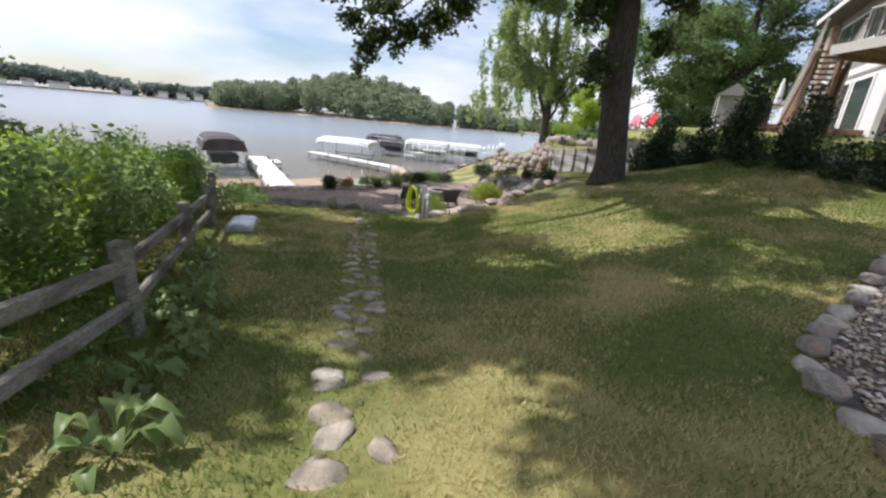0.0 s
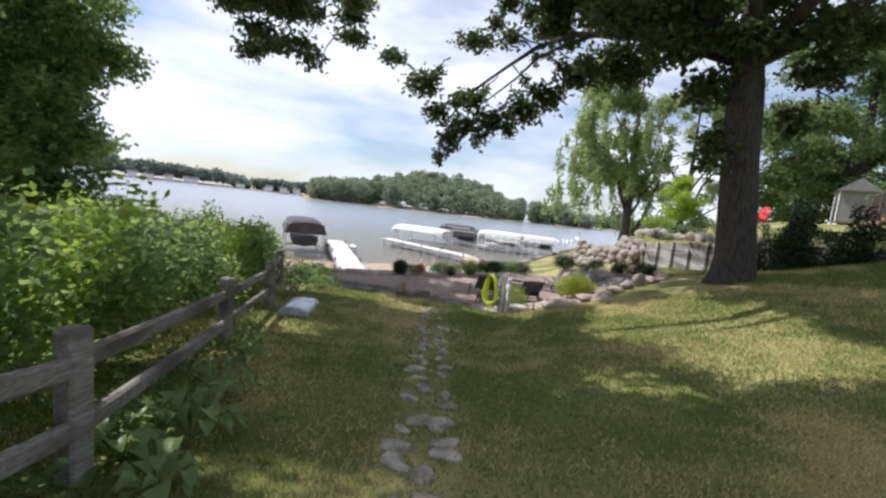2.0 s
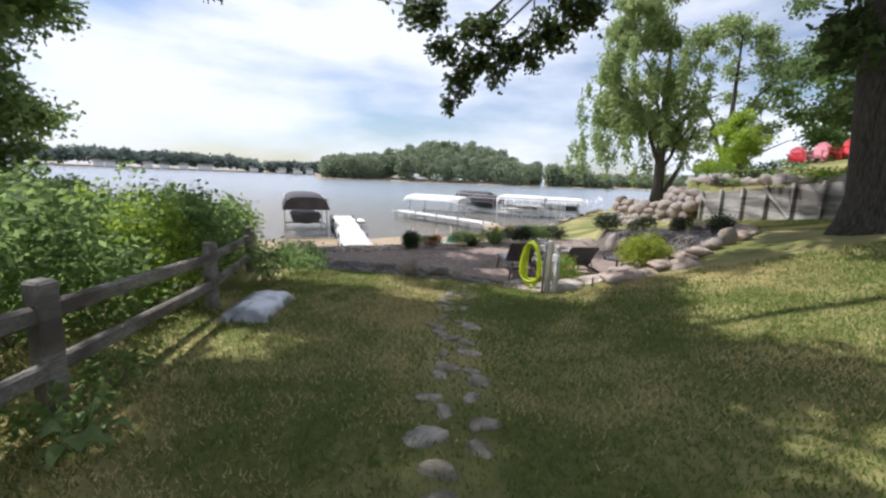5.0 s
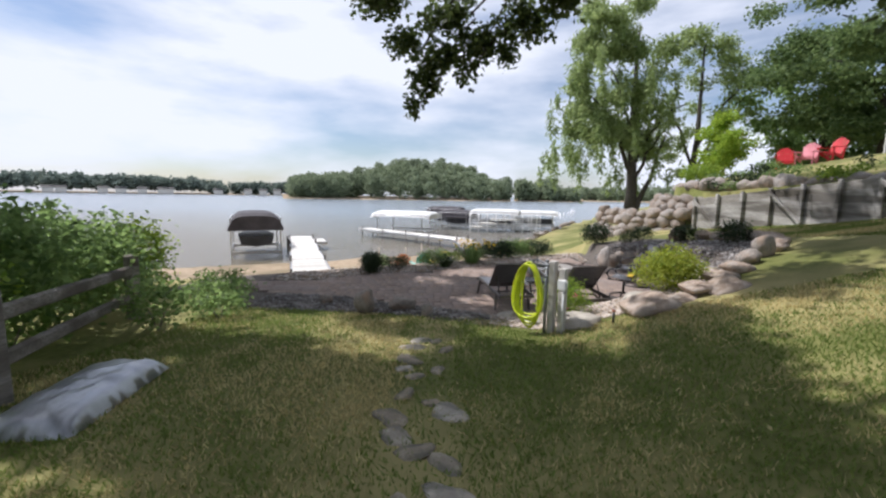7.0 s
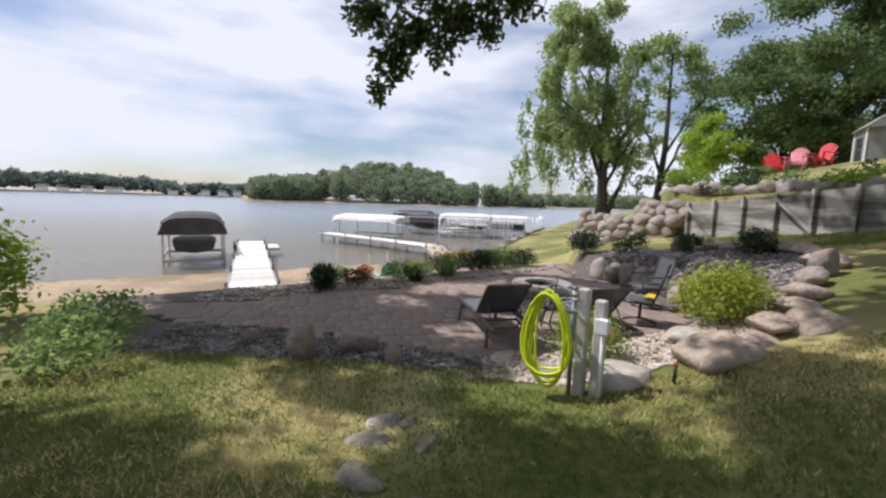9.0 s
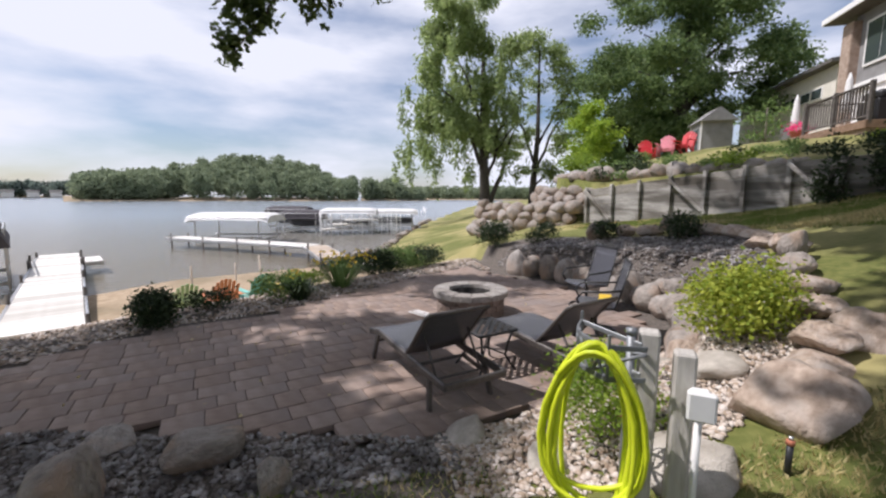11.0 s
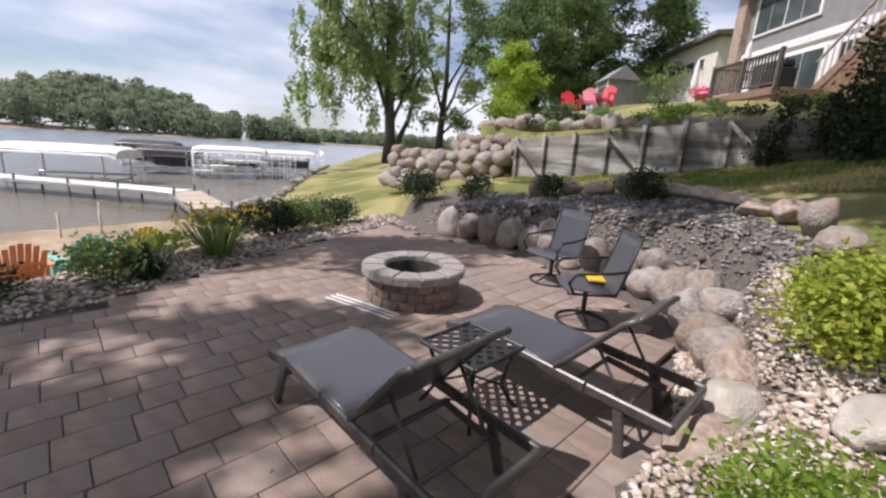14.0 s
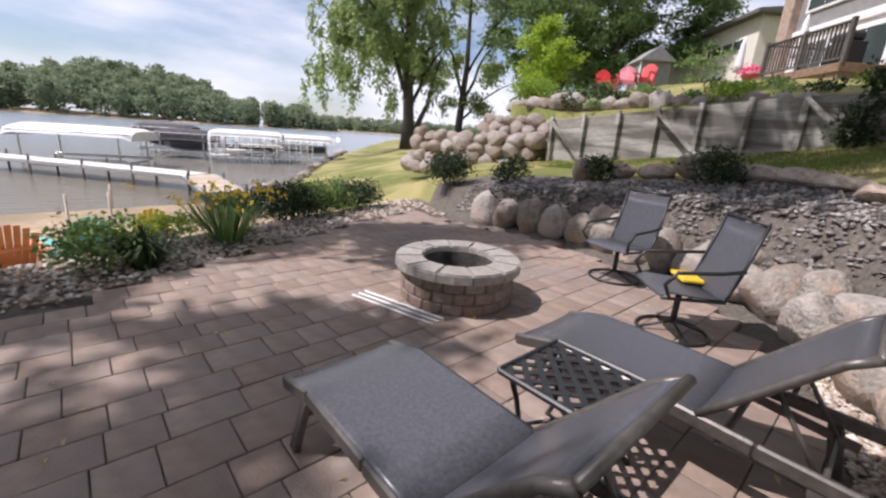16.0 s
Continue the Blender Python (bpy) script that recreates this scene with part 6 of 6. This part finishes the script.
def boat_lift(x, y, turn, L, W, top, canvas, label, boat=True):
    """Frame on four legs with a curved canopy; local y runs along it; z from the water."""
    e = thing("boat_lift", pose(x, y, WATER_Z, 0, 0, turn), label, "boat lift", "boat lifts")
    for sx in (-1, 1):
        for yy in (-L * 0.4, L * 0.4):
            part("leg", beam((sx * W / 2, yy, -1.5), (sx * W / 2, yy, top - 0.15), 0.07, 0.07, M_ALU, 0.01, up=(0, 1, 0)), e)
        part("side_beam", beam((sx * W / 2, -L * 0.45, 0.35), (sx * W / 2, L * 0.45, 0.35), 0.06, 0.12, M_ALU, 0.01), e)
        part("top_beam", beam((sx * W / 2, -L / 2, top - 0.18), (sx * W / 2, L / 2, top - 0.18), 0.05, 0.05, M_ALU, 0.01), e)
    for yy in (-L * 0.4, L * 0.4):
        part("cross_beam", beam((-W / 2, yy, 0.2), (W / 2, yy, 0.2), 0.08, 0.12, M_ALU, 0.01), e)
    verts, faces = [], []
    n = 13
    for j, (yy, sh) in enumerate(((-L / 2 - 0.1, 0.75), (-L / 2 + 0.25, 1.0), (0, 1.04), (L / 2 - 0.25, 1.0), (L / 2 + 0.1, 0.75))):
        for i in range(n):
            q = -1 + 2 * i / (n - 1)
            drop = (0.62 if canvas is M_CANVAS_D else 0.36) * abs(q) ** 7
            verts.append((q * (W / 2 + 0.12), yy, top - drop + (sh - 1) * 0.5 + 0.08 * math.cos(q * 1.5)))
    for j in range(4):
        for i in range(n - 1):
            a = j * n + i
            faces.append((a, a + 1, a + n + 1, a + n))
    faces.append(tuple(range(n)))
    faces.append(tuple(range(5 * n - 1, 4 * n - 1, -1)))
    part("canopy", mesh_from(verts, faces, canvas), e, "fabric canopy")
    if boat:
        hv, hf = [], []
        for yy, wd, zb in ((-L * 0.42, 0.85, 0.5), (0.0, 0.9, 0.45), (L * 0.28, 0.7, 0.5), (L * 0.46, 0.08, 0.75)):
            hv += [(-wd * W * 0.42, yy, 1.0), (-wd * W * 0.36, yy, zb + 0.1), (0, yy, zb), (wd * W * 0.36, yy, zb + 0.1), (wd * W * 0.42, yy, 1.0)]
        for j in range(3):
            for i in range(4):
                a = j * 5 + i
                hf.append((a, a + 1, a + 6, a + 5))
            hf.append((j * 5 + 4, j * 5, j * 5 + 5, j * 5 + 9))
        hf.append((0, 1, 2, 3, 4))
        part("boat_hull", mesh_from(hv, hf, M_HULL, False), e, "covered dark boat hull")
    return e


boat_lift(-13.6, 26.2, 33, 4.2, 2.2, 2.05, M_CANVAS_D, "boat lift with a dark canopy and covered boat")
boat_lift(-8.4, 38.6, 76, 4.8, 2.6, 1.75, M_CANVAS_W, "boat lift with a white canopy over empty bunks", False)
boat_lift(-5.0, 45.5, 80, 3.0, 2.6, 1.7, M_CANVAS_D, "boat lift with a grey-brown canopy and boat")
boat_lift(-1.4, 45.0, 82, 4.2, 2.6, 1.85, M_CANVAS_W, "boat lift with a white canopy and dark boat")
boat_lift(2.4, 47.5, 82, 4.2, 2.6, 1.7, M_CANVAS_W, "boat lift with a pale canopy")
boat_lift(-6.6, 49.5, 80, 3.4, 2.6, 1.9, M_CANVAS_D, "boat lift with a dark canopy behind others")
rk = thing("dock_rack", pose(-0.6, 42.8, WATER_Z, 0, 0, 6), "white stacked dock sections and lift frames standing in the water", "dock rack")
for i in range(9):
    for yy in (-0.5, 0.9):
        part("upright", tube([(-3 + 0.75 * i, yy, -1), (-3 + 0.75 * i, yy, 1.55)], 0.035, M_WHITE, 6), rk)
for h in (0.3, 0.65, 1.0, 1.3):
    for yy in (-0.5, 0.9):
        part("rung", beam((-3.1, yy, h + 0.06 * (yy > 0)), (3.1, yy, h + 0.06 * (yy > 0)), 0.05, 0.05, M_WHITE, 0.01), rk)
for i in range(4):
    part("brace", beam((-3 + 1.5 * i, -0.5, 0.3), (-1.5 + 1.5 * i, -0.5, 1.3), 0.04, 0.04, M_ALU, 0.008), rk)
for i in range(3):
    part("section", bx(2.4, 1.2, 0.09, M_DECKING, 0.01, (-1.8 + 0.9 * i, 0.2, 0.4 + 0.34 * i)), rk)
for i in range(14):
    x, y = 5.4 + 0.55 * i + brng.uniform(-0.2, 0.2), 62 + 1.6 * i + brng.uniform(-1.5, 1.5)
    p_ = new("mooring_post", tube([(x, y, -4), (x, y, -1.6 + brng.uniform(-0.1, 0.5))], 0.06, M_ALU, 6))
    tagged(p_, "thin pale mooring post standing in the lake", "post", "mooring posts")
for x, y in ((-6.6, 24.8), (-5.4, 25.2), (-4.7, 25.6), (-5.0, 27.0)):
    p_ = new("mooring_post", tube([(x, y, -3.2), (x, y, -1.75)], 0.03, M_TANWOOD, 6))
    tagged(p_, "thin wooden stake in the shallows", "post", "stakes in the shallows")
KZ = land_z(17.0, 50.0)
tarp = new("kayak", tube([(15.2, 50.6, KZ + 0.3), (16.0, 50.3, KZ + 0.42), (17.0, 50.0, KZ + 0.46), (18.0, 49.7, KZ + 0.42), (18.8, 49.4, KZ + 0.3)], [0.05, 0.34, 0.46, 0.34, 0.05], M_TARPGREEN, 10))
tagged(tarp, "bright green upturned kayak on the shore", "kayak")
sb = thing("speedboat", pose(-190, 315, WATER_Z, 0, 0, 20), "small white speedboat far out on the lake", "boat")
part("hull", mesh_from([(-3, -1, 0), (3, -1, 0), (5, 0, 0.6), (3, 1, 0), (-3, 1, 0), (-3, -1, 0.8), (3, -1, 0.9), (5.2, 0, 1.1), (3, 1, 0.9), (-3, 1, 0.8)], [(0, 1, 6, 5), (1, 2, 7, 6), (2, 3, 8, 7), (3, 4, 9, 8), (4, 0, 5, 9), (5, 6, 7, 8, 9), (4, 3, 2, 1, 0)], M_WHITE), sb)
part("wake", mesh_from([(-3, -0.6, 0.03), (-3, 0.6, 0.03), (-26, 1.6, 0.03), (-26, -1.6, 0.03)], [(0, 1, 2, 3)], M_WHITE), sb, "white foaming wake")

# ---- far shores ----


def woods(name, places, material, label, per_tree, leaf):
    """Places: x, y, ground, height, radius of each crown."""
    pts = []
    for x, y, z, h, r in places:
        k = per_tree
        lv = rng_np.random(k)
        f = np.sin(np.pi * (0.1 + 0.82 * lv)) ** 0.7
        a = rng_np.random(k) * 6.283
        q = r * f * (0.55 + 0.45 * rng_np.random(k))
        lump = 1 + 0.25 * np.sin(a * 3 + x) * np.sin(lv * 9 + y)
        pts.append(np.stack([x + q * lump * np.cos(a), y + q * lump * np.sin(a), z + h * (0.08 + 0.92 * lv)], 1))
    p = np.concatenate(pts)
    me = leaf_cloud(p, leaf * (0.6 + 0.8 * rng_np.random(len(p))), material, name, 1.2, 0.0)
    return tagged(new(name, me), label, "woods", kind="stuff")


def polar(az, d):
    return -math.sin(radians(az)) * d - 1.0, math.cos(radians(az)) * d + 7.0


fr = random.Random(77)
isl = []
for i in range(330):
    az, dep = fr.uniform(-1.2, 28), fr.random()
    d = 258 + 80 * dep
    x, y = polar(az, d)
    hill = 15 * math.exp(-((az - 10.5) / 8.5) ** 4) + 4 * math.exp(-((az - 22) / 5) ** 2)
    isl.append((x, y, WATER_Z + hill * min(1, dep * 1.6), fr.uniform(7.5, 15.5), fr.uniform(3.0, 7.0)))
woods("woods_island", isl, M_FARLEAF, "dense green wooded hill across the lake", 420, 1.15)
far = []
for i in range(330):
    az = fr.uniform(26, 75)
    d = fr.uniform(590, 640)
    x, y = polar(az, d)
    far.append((x, y, WATER_Z + fr.uniform(0, 6) + (4 if az > 38 else 0), fr.uniform(8, 14), fr.uniform(5, 9)))
woods("woods_far_shore", far, M_HAZELEAF, "low tree line along the far lake shore, leaf colour paled for haze", 130, 2.8)
sec = []
for i in range(70):
    az = fr.uniform(-10.5, -2.5)
    x, y = polar(az, fr.uniform(290, 340))
    sec.append((x, y, WATER_Z + 0.3, fr.uniform(9, 16) * (1.0 if az > -7.5 else 0.6), fr.uniform(3, 5)))
for i in range(160):
    az = fr.uniform(-40, -9)
    x, y = polar(az, fr.uniform(380, 430))
    sec.append((x, y, WATER_Z + 0.3, fr.uniform(8, 13), fr.uniform(4, 6)))
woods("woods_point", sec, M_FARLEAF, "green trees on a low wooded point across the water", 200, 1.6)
shore_me = []
for az0, az1, d0, d1, nm in ((-1.5, 29, 252, 350, "island_ground"), (25, 80, 585, 700, "far_shore_ground"), (-11, -2, 286, 350, "point_ground"), (-42, -9, 372, 440, "point_ground")):
    v, f = [], []
    steps = 40
    for i in range(steps + 1):
        az = az0 + (az1 - az0) * i / steps
        for d, z in ((d0 + 2.5 * math.sin(i * 1.7), WATER_Z - 0.4), (d0 + 4, WATER_Z + 0.7), (d1, WATER_Z + 2.0), (d1 + 10, WATER_Z - 0.5)):
            x, y = polar(az, d)
            v.append((x, y, z))
    for i in range(steps):
        for j in range(3):
            a = i * 4 + j
            f.append((a, a + 1, a + 5, a + 4))
    tagged(new("far_shore_ground", mesh_from(v, f, M_SAND)), "pale far shoreline at the water's edge", "ground", kind="structure")
for i in range(16):
    az = fr.uniform(26, 60)
    x, y = polar(az, 586)
    c_ = thing("far_house", pose(x, y, WATER_Z + 0.5, 0, 0, az), "small pale house on the far lake shore", "house", "houses on far shore")
    part("wall", bx(9, 7, 5, M_CREAM, 0, (0, 0, 2.5)), c_)
    part("roof", mesh_from([(-5, -4, 5), (5, -4, 5), (5, 4, 5), (-5, 4, 5), (-5, 0, 7.5), (5, 0, 7.5)], [(0, 1, 5, 4), (3, 4, 5, 2), (0, 4, 3), (1, 2, 5), (0, 3, 2, 1)], M_ROOF), c_)

# fallen leaves
fl = [(x, y, PATIO_Z + 0.012) for x, y in scatter(70, -4.5, 2.2, 13.7, 18.5, lambda x, y: inside(x, y))]
fl += [(x, y, land_z(x, y) + 0.05) for x, y in scatter(120, -3, 5, 1.5, 12, lambda x, y: True)]
tagged(new("fallen_leaves", leaf_cloud(fl, 0.03, M_STRAW, "fallen_leaves", 1.5, 0.0)), "scattered dry fallen leaves on lawn and pavers", "leaves", kind="stuff")

# ---- patio paving ----
patio = thing("patio", pose(0, 0, 0), "tan and grey concrete paver patio in random bond", "pavement", kind="structure")
PA = radians(16.5)
pr = random.Random(13)
cells = []
ROW = 0.235
row_i = 0
vv = 8.0
while vv < 26:
    uu = -12.0 + pr.uniform(0, 0.3)
    hgt = ROW * (1.0 if row_i % 3 else 1.25)
    while uu < 14:
        w_ = pr.choice((0.235, 0.31, 0.36))
        cu, cv = uu + w_ / 2, vv + hgt / 2
        X, Y = cu * math.cos(PA) - cv * math.sin(PA), cu * math.sin(PA) + cv * math.cos(PA)
        if inside(X, Y) and edge_dist(X, Y) > 0.09:
            cells.append((X, Y, w_, hgt))
        uu += w_
    vv += hgt
    row_i += 1
cells.sort(key=lambda c: (c[0] + 1.4) ** 2 * 0.8 + (c[1] - 14.6) ** 2)
paver_meshes = {}
for X, Y, w_, h_ in cells[:300]:
    key = (round(h_, 3), w_)
    if key not in paver_meshes:
        paver_meshes[key] = bx(h_ - 0.005, w_ - 0.005, 0.06, M_PAVER, 0.005)
    part("paver", paver_meshes[key], patio, m=pose(X, Y, PATIO_Z - 0.03 + pr.uniform(-0.003, 0.003), pr.uniform(-0.5, 0.5), pr.uniform(-0.5, 0.5), 90 + math.degrees(PA)))
rv, rf = [], []
for X, Y, w_, h_ in cells[300:]:
    a, b = (w_ - 0.005) / 2, (h_ - 0.005) / 2
    z = PATIO_Z + pr.uniform(-0.004, 0.003)
    base = len(rv)
    for sc_, zz_ in ((1.0, z - 0.06), (1.0, z - 0.005), (1 - 0.05, z)):
        for sx, sy in ((-1, -1), (1, -1), (1, 1), (-1, 1)):
            u, v = sx * a * sc_, sy * b * sc_
            rv.append((X + u * math.cos(PA) - v * math.sin(PA), Y + u * math.sin(PA) + v * math.cos(PA), zz_))
    for k in range(2):
        for i in range(4):
            j = (i + 1) % 4
            rf.append((base + 4 * k + i, base + 4 * k + j, base + 4 * k + 4 + j, base + 4 * k + 4 + i))
    rf.append((base + 8, base + 9, base + 10, base + 11))
rest = part("pavers", mesh_from(rv, rf, M_PAVER_FAR), patio)
rest["kind"] = "stuff"
